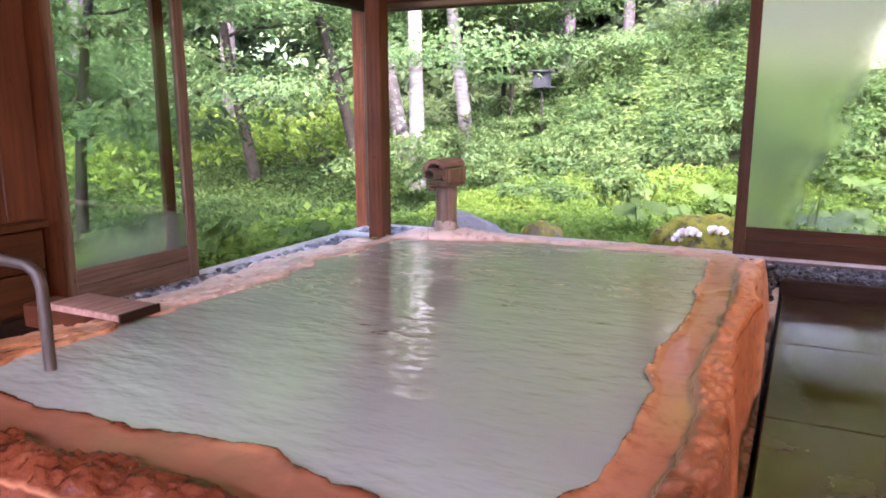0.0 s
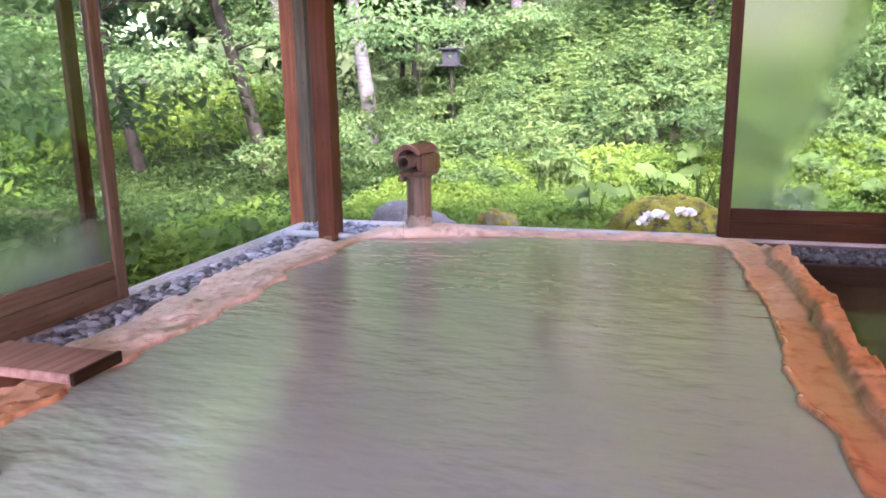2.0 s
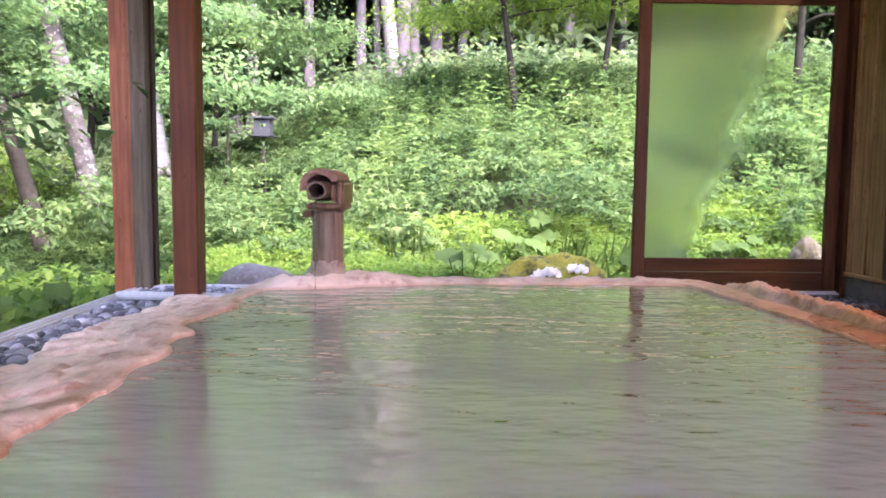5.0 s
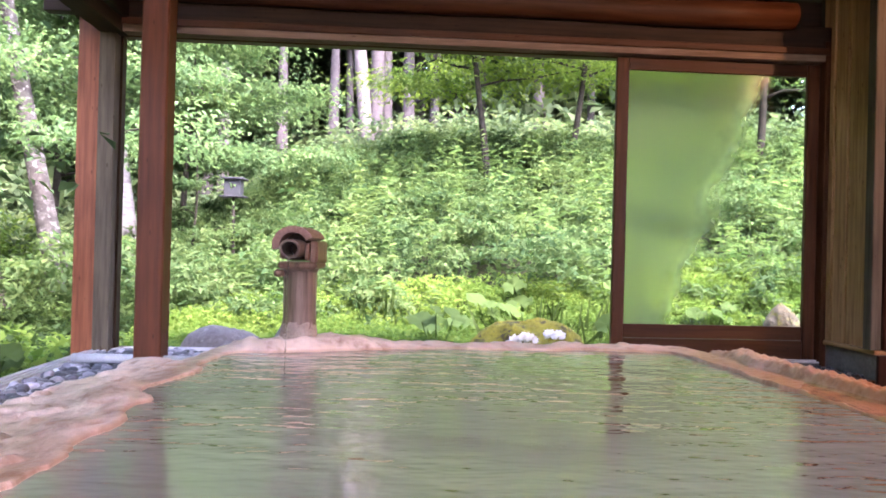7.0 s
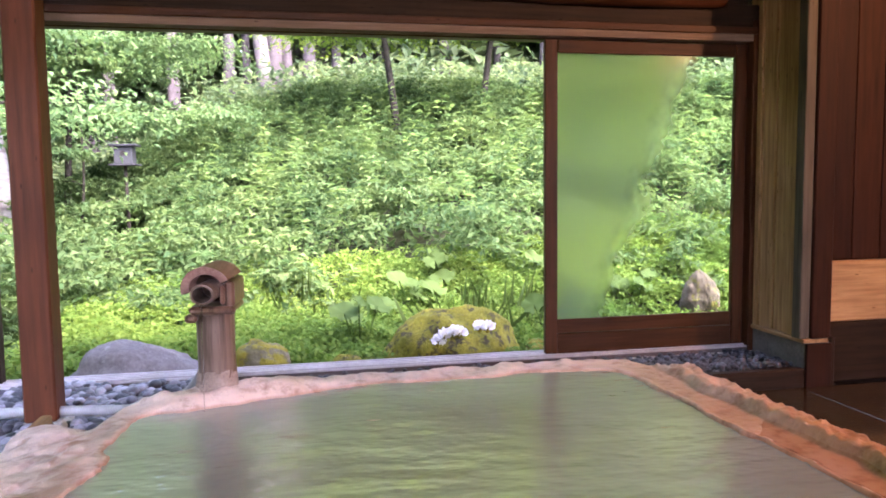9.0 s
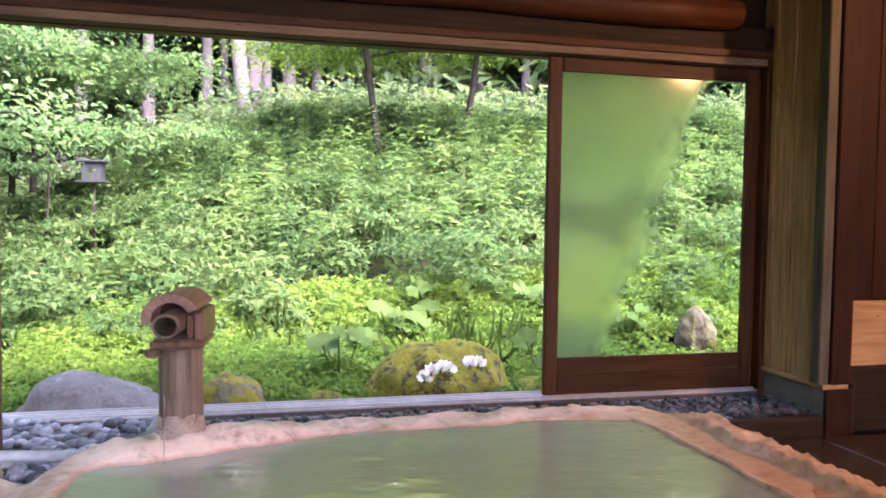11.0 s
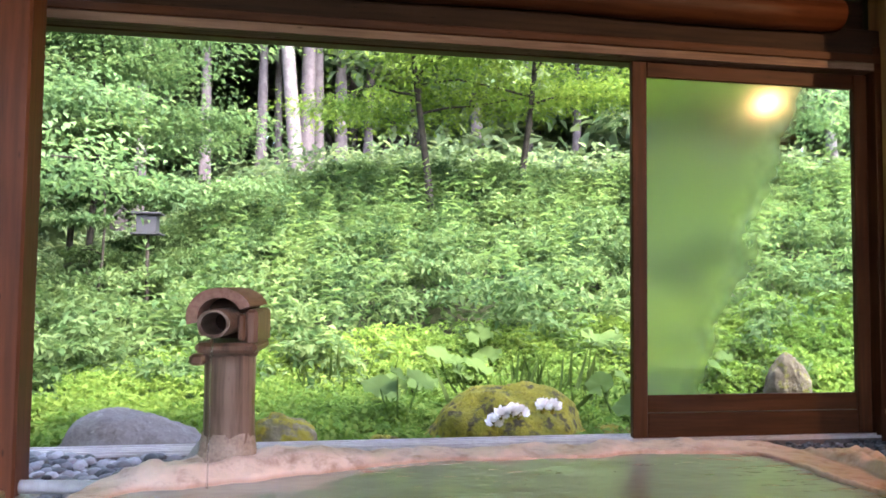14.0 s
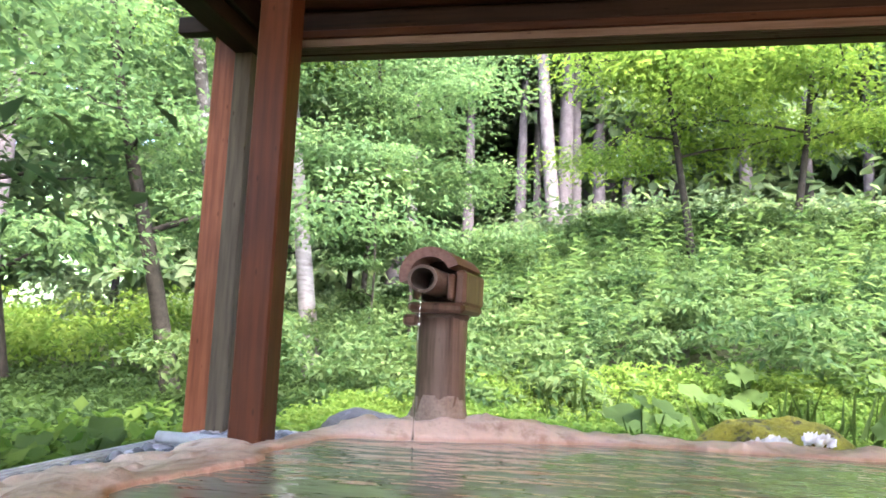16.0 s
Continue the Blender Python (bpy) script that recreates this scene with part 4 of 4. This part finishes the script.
# birdhouse on its pole
bh = thing("birdhouse", (-3.65, 6.50, -0.31), "weathered grey birdhouse on a thin pole", "birdhouse")
bh.scale = (1.4, 1.4, 1.35)
part("pole", tube([(0, 0, -0.2), (0.01, 0, 0.5), (0, 0, 1.22)], [0.02, 0.018, 0.016], 8), BARK, bh)
part("floor", box(-0.13, 0.13, -0.11, 0.11, 1.21, 1.225, 0.003), GREYPAINT, bh)
house = part("box", box(-0.085, 0.085, -0.08, 0.08, 1.225, 1.40, 0.004), GREYPAINT, bh)
part("roof", box(-0.125, 0.125, -0.12, 0.12, 1.40, 1.42, 0.004), GREYPAINT, bh)
part("entrance", tube([(0.0, -0.083, 1.33), (0.0, -0.07, 1.33)], [0.024, 0.024], 12), BLACK, house, "near-black disc painted as the hole's shade")


# ---------------------------------------------------------------- plants
def leaves_at(spots, dirs, ups, length, width, droop=0.25):
    """One folded leaf blade for each spot: arrays of place, direction and upper side."""
    n = len(spots)
    dirs = dirs / np.linalg.norm(dirs, axis=1, keepdims=True)
    side = np.cross(dirs, ups)
    side /= np.linalg.norm(side, axis=1, keepdims=True) + 1e-9
    up = np.cross(side, dirs)
    L, W = length[:, None], width[:, None]
    base = spots
    tip = spots + dirs * L - up * L * droop
    mid = spots + dirs * L * 0.42
    left = mid + side * W * 0.5 + up * W * 0.14
    right = mid - side * W * 0.5 + up * W * 0.14
    verts = np.stack([base, left, tip, right], 1).reshape(-1, 3)
    k = np.arange(n)[:, None] * 4
    faces = np.concatenate([k + np.array([[0, 2, 1]]), k + np.array([[0, 3, 2]])], 1).reshape(-1, 3)
    return verts, faces


def unit(rng, n):
    v = rng.normal(size=(n, 3))
    return v / np.linalg.norm(v, axis=1, keepdims=True)


def leaf_mesh(name, spots, outward, size, rng, flat=0.6, aspect=0.5):
    """Leaves that point outward and lie more or less level."""
    n = len(spots)
    dirs = outward * 0.6 + 0.75 * unit(rng, n)
    dirs[:, 2] = dirs[:, 2] * (1 - flat * 0.6) - 0.25 * (1 - flat)
    ups = np.array([[0, 0, 1.0]]) + (1.15 - flat) * (outward + 0.6 * unit(rng, n))
    length = size * rng.uniform(0.6, 1.3, n)
    v, f = leaves_at(spots, dirs, ups, length, length * aspect * rng.uniform(0.8, 1.2, n), rng.uniform(0.05, 0.4, n)[:, None])
    return mesh_np(name, v, f)


def clump_cloud(rng, centres, radii, per, squash=0.7, fill=0.35):
    """Points near the upper shell of many uneven clumps, with their outward direction."""
    n = len(centres)
    cnt = np.maximum(4, (per * radii ** 2).astype(int))
    idx = np.repeat(np.arange(n), cnt)
    d = unit(rng, len(idx))
    d[:, 2] = np.abs(d[:, 2]) * 1.0 - 0.15
    lump = 1 + 0.25 * np.sin(d[:, 0] * 5 + idx) * np.sin(d[:, 1] * 5 + idx * 1.7)
    r = radii[idx] * lump * (1 - fill * rng.uniform(0, 1, len(idx)) ** 1.5)
    pts = centres[idx] + d * r[:, None] * np.array([1, 1, squash])
    return pts, d


LEAF_COVER = leaf("leaf_ground_cover", (0.076, 0.146, 0.027), (0.150, 0.226, 0.050), (1.12, 1.05, 0.95))
LEAF_SHRUB = leaf("leaf_shrub", (0.040, 0.084, 0.031), (0.100, 0.150, 0.059), (1.14, 1.08, 1.0))
LEAF_MAPLE = leaf("leaf_maple", (0.062, 0.120, 0.051), (0.132, 0.200, 0.090), (1.1, 1.1, 1.0), 0.6)
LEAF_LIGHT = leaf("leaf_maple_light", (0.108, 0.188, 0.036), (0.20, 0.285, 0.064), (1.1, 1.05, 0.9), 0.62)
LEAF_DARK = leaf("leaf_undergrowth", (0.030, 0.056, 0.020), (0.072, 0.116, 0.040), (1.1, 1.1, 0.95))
# distant mist is mixed into this paler, greyer leaf colour
LEAF_FAR_HAZED = leaf("leaf_far_wood_hazed", (0.070, 0.118, 0.062), (0.140, 0.190, 0.104), (1.15, 1.1, 1.0), 0.6)
LEAF_WEED = leaf("leaf_weed", (0.060, 0.114, 0.036), (0.116, 0.172, 0.060), (1.1, 1.06, 0.98))
GRASS = leaf("grass_blades", (0.046, 0.085, 0.016), (0.09, 0.13, 0.038))
BROAD = leaf("broad_leaf", (0.058, 0.11, 0.026), (0.095, 0.15, 0.042))


def stuff(name, me, material, label, category):
    return tagged(linked(name, me, material), label, category, kind="stuff")


def ground_cover():
    rng = np.random.RandomState(31)
    # low bright plants right behind the house
    n = 2600
    x, y = rng.uniform(-3.4, 4.0, n), rng.uniform(0.45, 3.6, n)
    keep = y > 0.75 + 0.3 * value_noise(x, y, 0.8, 2)
    for bx, by, br in ((-2.4, 0.62, 0.5), (-1.6, 0.75, 0.27), (-0.3, 1.1, 0.52), (-1.1, 0.75, 0.16), (2.05, 1.85, 0.25)):
        keep &= np.hypot(x - bx, y - by) > br
    x, y = x[keep], y[keep]
    r = rng.uniform(0.09, 0.19, len(x))
    h = rng.uniform(0.06, 0.26, len(x)) + 0.12 * smooth01((y - 1.0) / 1.5)
    c = np.stack([x, y, ground_z(x, y) + h], -1)
    pts, d = clump_cloud(rng, c, r, 2700, 0.6)
    stuff("ground_cover_plants", leaf_mesh("ground_cover", pts, d, 0.048, rng, 0.45, 0.6), LEAF_COVER, "bright yellow-green low leafy plants behind the boulders", "ground cover")
    # dark undergrowth beyond the side window
    n = 3000
    x, y = rng.uniform(-11, -3.2, n), rng.uniform(-6.0, 5.0, n)
    r = rng.uniform(0.12, 0.3, n)
    c = np.stack([x, y, ground_z(x, y) + rng.uniform(0.02, 0.22, n)], -1)
    pts, d = clump_cloud(rng, c, r, 620, 0.6)
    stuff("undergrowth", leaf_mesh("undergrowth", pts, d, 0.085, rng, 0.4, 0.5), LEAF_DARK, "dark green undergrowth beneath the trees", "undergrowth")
    n = 700
    x, y = rng.uniform(-4.4, -3.15, n), rng.uniform(-4.0, 1.5, n)
    r = rng.uniform(0.1, 0.2, n)
    c = np.stack([x, y, ground_z(x, y) + rng.uniform(0.05, 0.3, n)], -1)
    pts, d = clump_cloud(rng, c, r, 900, 0.7)
    stuff("leafy_plants", leaf_mesh("leafy_plants", pts, d, 0.10, rng, 0.7, 0.6), LEAF_COVER, "green leafy plants outside the side window", "ground cover")


def slope_shrubs():
    rng = np.random.RandomState(37)
    n = 760
    x, y = rng.uniform(-5.5, 11, n), rng.uniform(2.5, 14.0, n)
    keep = (y > 2.7 + 0.4 * value_noise(x, y, 1.5, 8)) & (x > -4.5 - 0.1 * y + 0.4 * value_noise(x, y, 2.0, 9))
    x, y = x[keep], y[keep]
    r = rng.uniform(0.25, 0.62, len(x)) * (0.85 + 0.25 * smooth01((y - 4) / 6))
    h = rng.uniform(0.1, 0.8, len(x)) * (0.75 + 0.35 * value_noise(x, y, 2.2, 12))
    c = np.stack([x, y, ground_z(x, y) + np.maximum(h, 0.1)], -1)
    tufts, _ = clump_cloud(rng, c, r, 95, 0.95, 0.25)
    tr = rng.uniform(0.08, 0.19, len(tufts))
    pts, d = clump_cloud(rng, tufts, tr, 1050, 0.55, 0.5)
    stuff("shrubs", leaf_mesh("shrubs", pts, d, 0.085, rng, 0.45, 0.5), LEAF_SHRUB, "dense light green shrubs on the slope", "shrub")
    # taller stems rising from the shrubs, their leaves in pairs up the stem
    n = 380
    x, y = rng.uniform(-2.9, 8, n), rng.uniform(2.6, 11, n)
    z0 = ground_z(x, y)
    spots, outs = [], []
    for xi, yi, zi in zip(x, y, z0):
        top = rng.uniform(0.7, 1.5) * (0.6 + 0.4 * float(smooth01((yi - 2.5) / 2.0)))
        lean = rng.uniform(-0.3, 0.3, 2)
        k = rng.randint(9, 15)
        t = np.repeat(np.linspace(0.4, 1.0, k), 2)
        a = np.tile([0.0, math.pi], k) + np.repeat(np.arange(k) * 1.5, 2) + rng.uniform(0, 6.28)
        spots.append(np.stack([xi + lean[0] * t, yi + lean[1] * t, zi + top * t], -1))
        outs.append(np.stack([np.cos(a), np.sin(a), 0.25 + 0.5 * (t - 0.4)], -1) * 2.2)
    stuff("tall_weeds", leaf_mesh("tall_weeds", np.concatenate(spots), np.concatenate(outs), 0.125, rng, 0.7, 0.36), LEAF_WEED, "upright leafy weeds among the shrubs", "weeds")
    # tufts of grass
    spots, outs = [], []
    for bx, by, nb in ((-0.1, 1.8, 45), (0.35, 1.85, 40), (-1.45, 2.7, 50), (-1.2, 2.6, 25)):
        p = rng.normal(0, 0.12, (nb, 2))
        bz = ground_z(p[:, 0] + bx, p[:, 1] + by)
        spots.append(np.stack([p[:, 0] + bx, p[:, 1] + by, bz], -1))
        o = np.concatenate([p * 2.2, np.full((nb, 1), 1.0)], 1)
        outs.append(o)
    spots, outs = np.concatenate(spots), np.concatenate(outs)
    n = len(spots)
    v, f = leaves_at(spots, outs + 0.12 * unit(rng, n), unit(rng, n), rng.uniform(0.4, 0.75, n), np.full(n, 0.008), 0.15)
    stuff("grass", mesh_np("grass", v, f), GRASS, "thin upright grass tufts", "grass")


def carpet():
    """Low leaves over the whole garden, so that no bare soil shows."""
    rng = np.random.RandomState(55)
    n = 52000
    x, y = rng.uniform(-14, 11, n), rng.uniform(-7, 15, n)
    keep = ((y > 1.0) | (x < -3.2)) & ~((np.hypot(x + 0.3, y - 1.1) < 0.5))
    x, y = x[keep], y[keep]
    p = np.stack([x, y, ground_z(x, y) + rng.uniform(0.0, 0.16, len(x))], -1)
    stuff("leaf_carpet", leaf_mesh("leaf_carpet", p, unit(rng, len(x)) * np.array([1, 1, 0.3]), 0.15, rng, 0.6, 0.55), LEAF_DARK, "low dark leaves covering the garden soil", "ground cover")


ground_cover()
carpet()
slope_shrubs()


def tree(name, at, height, lean, radius, bark, leafmat, label, seed, limbs=7, start=0.35, spread=2.0, leaves=5000, size=0.10, flat=0.8, sprays=5, droop=-0.05, trunk_wave=0.12):
    """Tapered trunk with forking limbs; the crown is sprays of leaves along the twigs."""
    rnd = random.Random(seed)
    rng = np.random.RandomState(seed)
    t = thing(name, at, label, "tree", kind="")
    steps = 9
    line = []
    for i in range(steps):
        k = i / (steps - 1)
        line.append(Vector((lean[0] * k + trunk_wave * math.sin(k * 5 + seed) * k, lean[1] * k + trunk_wave * math.cos(k * 4 + seed) * k, height * k - 0.25 * (1 - k))))
    rad = [radius * (1.25 if i == 0 else 1) * (1 - 0.75 * i / (steps - 1)) for i in range(steps)]
    part("trunk", tube(line, rad, 10, wobble=0.12, seed=seed), bark, t, smooth=True)
    spots, outs = [], []
    for j in range(limbs):
        k = lerp(start, 0.98, (j + rnd.random() * 0.6) / limbs)
        i = min(int(k * (steps - 1)), steps - 2)
        p0 = line[i].lerp(line[i + 1], k * (steps - 1) - i)
        a = j * 2.4 + rnd.uniform(-0.5, 0.5)
        reach = spread * (1.1 - 0.55 * k) * rnd.uniform(0.7, 1.2)
        pts = [p0]
        for s in range(1, 6):
            u = s / 5
            pts.append(p0 + Vector((math.cos(a + 0.25 * math.sin(s)) * reach * u, math.sin(a + 0.25 * math.sin(s)) * reach * u, reach * (0.38 * u - 0.25 * u * u) + rnd.uniform(-0.04, 0.04))))
        r0 = max(0.012, rad[i] * 0.42)
        part("limb", tube(pts, [r0 * (1 - 0.16 * s) for s in range(6)], 6, wobble=0.1, seed=seed + j), bark, t, smooth=True)
        for s in range(sprays):
            u = rnd.uniform(0.35, 1.05)
            q = p0.lerp(pts[-1], u) + Vector((rnd.gauss(0, 0.16), rnd.gauss(0, 0.16), rnd.gauss(0.02, 0.08))) * spread * 0.6
            n = leaves // (limbs * sprays)
            ext = spread * rnd.uniform(0.22, 0.42)
            off = rng.normal(size=(n, 3)) * np.array([ext * 0.55, ext * 0.55, ext * 0.10 + 0.02 * (1 - flat) * ext])
            off[:, 2] += droop * np.hypot(off[:, 0], off[:, 1])
            spots.append(np.array(q[:]) + off)
            o = off.copy()
            o[:, 2] = -0.05
            outs.append(o / (np.linalg.norm(o, axis=1, keepdims=True) + 1e-6))
    if spots and leaves:
        me = leaf_mesh("crown", np.concatenate(spots), np.concatenate(outs), size, rng, flat, 0.55)
        linked("crown", me, leafmat, t)
    return t


def base(x, y):
    return (x, y, float(ground_z(x, y)))


# birches beyond the corner
tree("birch_tree", base(-4.67, 4.0), 8.5, (-0.15, 0.2), 0.125, BIRCH, LEAF_LIGHT, "white-barked birch with dark patches", 3, 7, 0.6, 1.8, 7000, 0.07, trunk_wave=0.05)
tree("birch_tree", base(-5.2, 7.1), 8.0, (-1.2, 0.3), 0.15, BIRCH, LEAF_LIGHT, "leaning birch with white peeling bark", 8, 7, 0.6, 1.8, 6000, 0.07, trunk_wave=0.05)
tree("birch_tree", base(-5.3, 5.0), 7.5, (-1.6, 0.1), 0.15, MOTTLED, LEAF_LIGHT, "leaning mottled grey birch near the corner post", 9, 7, 0.6, 1.9, 7000, 0.07, trunk_wave=0.04)
# maples
tree("maple_tree", base(-5.45, 3.9), 5.5, (-1.5, 0.1), 0.11, BARK, LEAF_MAPLE, "dark-trunked maple with flat layers of leaves", 14, 10, 0.36, 2.6, 17000, 0.085)
tree("maple_tree", base(-7.7, 4.1), 5.0, (-0.7, -0.3), 0.11, BARK, LEAF_MAPLE, "small dark maple with forked limbs", 15, 10, 0.28, 2.6, 16000, 0.085)
tree("maple_tree", base(-5.0, -1.4), 4.2, (0.3, 0.2), 0.06, BARK, LEAF_MAPLE, "slender maple close to the side window", 16, 9, 0.3, 1.7, 12000, 0.08)
tree("maple_tree", base(-9.0, -1.5), 5.0, (0.4, 0.2), 0.10, BARK, LEAF_MAPLE, "dark maple with spreading layers", 17, 9, 0.3, 2.6, 12000, 0.1)
tree("maple_tree", base(-4.9, 8.2), 6.2, (0.3, -0.4), 0.06, BARK, LEAF_MAPLE, "slim maple beside the birdhouse", 18, 12, 0.32, 2.5, 24000, 0.09)
tree("maple_tree", base(-4.3, 6.4), 3.0, (0.25, 0.1), 0.025, BARK, LEAF_SHRUB, "thin sapling beside the birdhouse", 19, 6, 0.25, 0.75, 4500, 0.07)
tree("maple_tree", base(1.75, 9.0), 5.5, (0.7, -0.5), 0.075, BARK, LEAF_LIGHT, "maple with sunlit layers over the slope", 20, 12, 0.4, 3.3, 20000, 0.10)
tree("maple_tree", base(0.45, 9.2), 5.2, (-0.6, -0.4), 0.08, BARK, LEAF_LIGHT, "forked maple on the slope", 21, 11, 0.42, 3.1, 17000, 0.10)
tree("maple_tree", base(5.2, 8.5), 5.5, (0.2, -0.3), 0.08, BARK, LEAF_MAPLE, "maple at the side of the slope", 22, 9, 0.3, 2.6, 12000, 0.10)
tree("maple_tree", base(-5.6, 9.6), 6.4, (0.3, -0.5), 0.06, BARK, LEAF_MAPLE, "maple with pale green layered sprays", 24, 11, 0.3, 2.5, 20000, 0.09)
tree("maple_tree", base(-7.2, 8.6), 6.5, (0.5, -0.5), 0.08, BARK, LEAF_MAPLE, "taller maple behind the birches", 25, 11, 0.3, 2.6, 16000, 0.1)

# tall trunks of the wood behind
proto = []
for k, (px, py) in enumerate(((-1.95, 17.0), (-2.05, 15.6), (-1.58, 17.6))):
    proto.append(tree("tall_tree", base(px, py), 13.0, ((0.2, 0.1), (-1.1, 0.2), (-0.2, 0.1))[k], (0.24, 0.21, 0.18)[k], BARKGREY if k != 1 else BARKPALE, LEAF_FAR_HAZED, "tall grey-barked forest tree", 40 + k, 8, 0.5, 3.0, 3600, 0.26, trunk_wave=0.06))
rnd = random.Random(77)
for i, (x, y) in enumerate(((-3.2, 17.4), (-2.75, 18.6), (-0.95, 17.8), (-0.2, 18.2), (3.1, 17.8), (4.7, 18.0), (-4.6, 17.0), (6.2, 18.2), (1.4, 19.5), (-5.8, 15.1), (11.5, 13.5), (8.0, 16.5), (0.6, 20.5), (-1.3, 20.2))):
    copy_thing(proto[1 if i in (4, 10) else (i * 2) % 4 and 2], Matrix.Translation(base(x, y)) @ Matrix.Rotation(i * 1.3, 4, "Z") @ Matrix.Scale(0.75 + 0.06 * (i % 5), 4))
for i in range(52):
    x, y = rnd.uniform(-18, 17), rnd.uniform(19, 32)
    if i > 38:
        x, y = rnd.uniform(-22, -11), rnd.uniform(-4, 13)
    copy_thing(proto[2 if i % 2 else 0], Matrix.Translation(base(x, y)) @ Matrix.Rotation(rnd.uniform(0, 6.28), 4, "Z") @ Matrix.Scale(rnd.uniform(0.8, 1.25), 4))


def far_woods():
    rng = np.random.RandomState(91)
    n = 1150
    a = rng.uniform(radians(25), radians(225), n)
    r = rng.uniform(17, 40, n)
    x, y = np.cos(a) * r, np.sin(a) * r
    keep = (y > 13) | (x < -12)
    x, y, r = x[keep], y[keep], r[keep]
    g = ground_z(x, y)
    c = np.stack([x, y, g + rng.uniform(0.0, 14, len(x))], -1)
    rad = rng.uniform(1.0, 2.4, len(x))
    pts, d = clump_cloud(rng, c, rad, 62, 0.6, 0.6)
    stuff("far_woods", leaf_mesh("far_woods", pts, d, 0.55, rng, 0.45, 0.6), LEAF_FAR_HAZED, "distant green forest behind the garden", "forest")
    n = 420
    x, y = rng.uniform(-13, 15, n), rng.uniform(20.5, 29, n)
    c = np.stack([x, y, ground_z(x, y) + rng.uniform(0.3, 9.5, n)], -1)
    pts, d = clump_cloud(rng, c, rng.uniform(0.8, 1.7, n), 110, 0.5, 0.6)
    stuff("forest_foliage", leaf_mesh("forest_foliage", pts, d, 0.34, rng, 0.6, 0.55), LEAF_FAR_HAZED, "green foliage between the tall trunks, haze mixed into its colour", "forest")
    n = 500
    x, y = rng.uniform(-22, -8.5, n), rng.uniform(-12, 13, n)
    c = np.stack([x, y, ground_z(x, y) + rng.uniform(0, 0.7, n)], -1)
    pts, d = clump_cloud(rng, c, rng.uniform(0.4, 0.9, n), 190, 0.8, 0.4)
    stuff("clearing_bushes", leaf_mesh("clearing_bushes", pts, d, 0.17, rng, 0.4, 0.5), LEAF_COVER, "bright yellow-green bushes in the clearing", "shrub")
    n = 700
    x, y = rng.uniform(-16, 14, n), rng.uniform(12, 24, n)
    c = np.stack([x, y, ground_z(x, y) + rng.uniform(0, 0.9, n)], -1)
    pts, d = clump_cloud(rng, c, rng.uniform(0.5, 1.0, n), 110, 0.8, 0.4)
    stuff("forest_undergrowth", leaf_mesh("forest_undergrowth", pts, d, 0.22, rng, 0.6, 0.5), LEAF_FAR_HAZED, "green undergrowth of the forest", "undergrowth")


far_woods()


def butterbur(at, seed):
    """A few broad round leaves on stalks."""
    rnd = random.Random(seed)
    p = thing("butterbur_plant", at, "broad round-leaved plant standing among low leaves", "plant", "butterbur plants")
    for i in range(4):
        a, h, r = rnd.uniform(0, 6.28), rnd.uniform(0.28, 0.5), rnd.uniform(0.07, 0.13)
        top = Vector((math.cos(a) * 0.16, math.sin(a) * 0.16, h))
        part("stalk", tube([(0, 0, -0.05), top * 0.6, top], [0.008, 0.006, 0.005], 5), BROAD, p)
        bm = bmesh.new()
        tilt = Matrix.Rotation(rnd.uniform(0.35, 0.75), 3, "X") @ Matrix.Rotation(rnd.uniform(-0.6, 0.6), 3, "Y")
        heart = bm.verts.new(top)
        ring = []
        for k in range(15):
            b = radians(-80 + 340 * k / 14)
            q = Vector((math.cos(b) * r, math.sin(b) * r, 0.02 + 0.018 * math.sin(k * 2.1))) * (1 + 0.08 * math.sin(k * 3.3))
            ring.append(bm.verts.new(top + tilt @ q))
        for u, w in zip(ring, ring[1:]):
            bm.faces.new((heart, u, w))
        part("leaf", bm, BROAD, p, smooth=True)
    return p


rnd = random.Random(5)
for x, y in ((-0.75, 2.3), (-0.35, 2.55), (0.05, 2.9), (0.75, 1.6), (0.55, 1.35), (-0.95, 1.5), (1.6, 2.2), (-1.4, 3.0), (0.9, 2.6), (-3.7, -0.9), (-3.55, -1.6), (-3.8, -2.2), (-3.5, -0.3), (-4.0, -1.3)):
    butterbur((x, y, float(ground_z(x, y)) + 0.05), int(x * 100 + y * 7))


def backdrop():
    """Wooded hillside in the distance."""
    m, nt, b = nodes_of("distant_forest", 1.0)
    nz = noise_node(nt, 0.35, 8.0, rough=0.75)
    nt.links.new(ramp(nt, nz.outputs["Fac"], [(0.35, (0.04, 0.075, 0.035)), (0.55, (0.09, 0.15, 0.065)), (0.7, (0.16, 0.24, 0.12))]), b.inputs["Base Color"])
    a = np.linspace(radians(5), radians(250), 240)
    rows = []
    top = 16 + 3 * value_noise(a * 20, a * 0, 1.0, 5) + 1.5 * value_noise(a * 70, a * 0, 1.0, 6)
    for k in range(8):
        f = k / 7
        r = 56 + 14 * f + 1.5 * value_noise(a * 60, a * 0 + k, 1.0, 7)
        rows.append(np.stack([np.cos(a) * r, np.sin(a) * r, -2 + f * top], -1))
    v = np.stack(rows).reshape(-1, 3)
    n = len(a)
    i = (np.arange(7)[:, None] * n + np.arange(n - 1)[None]).ravel()
    ob = linked("backdrop", mesh_np("backdrop", v, np.stack([i, i + 1, i + n + 1, i + n], -1)), m, smooth=True)
    tagged(ob, "distant wooded hillside behind the garden", "backdrop", kind="structure")


backdrop()
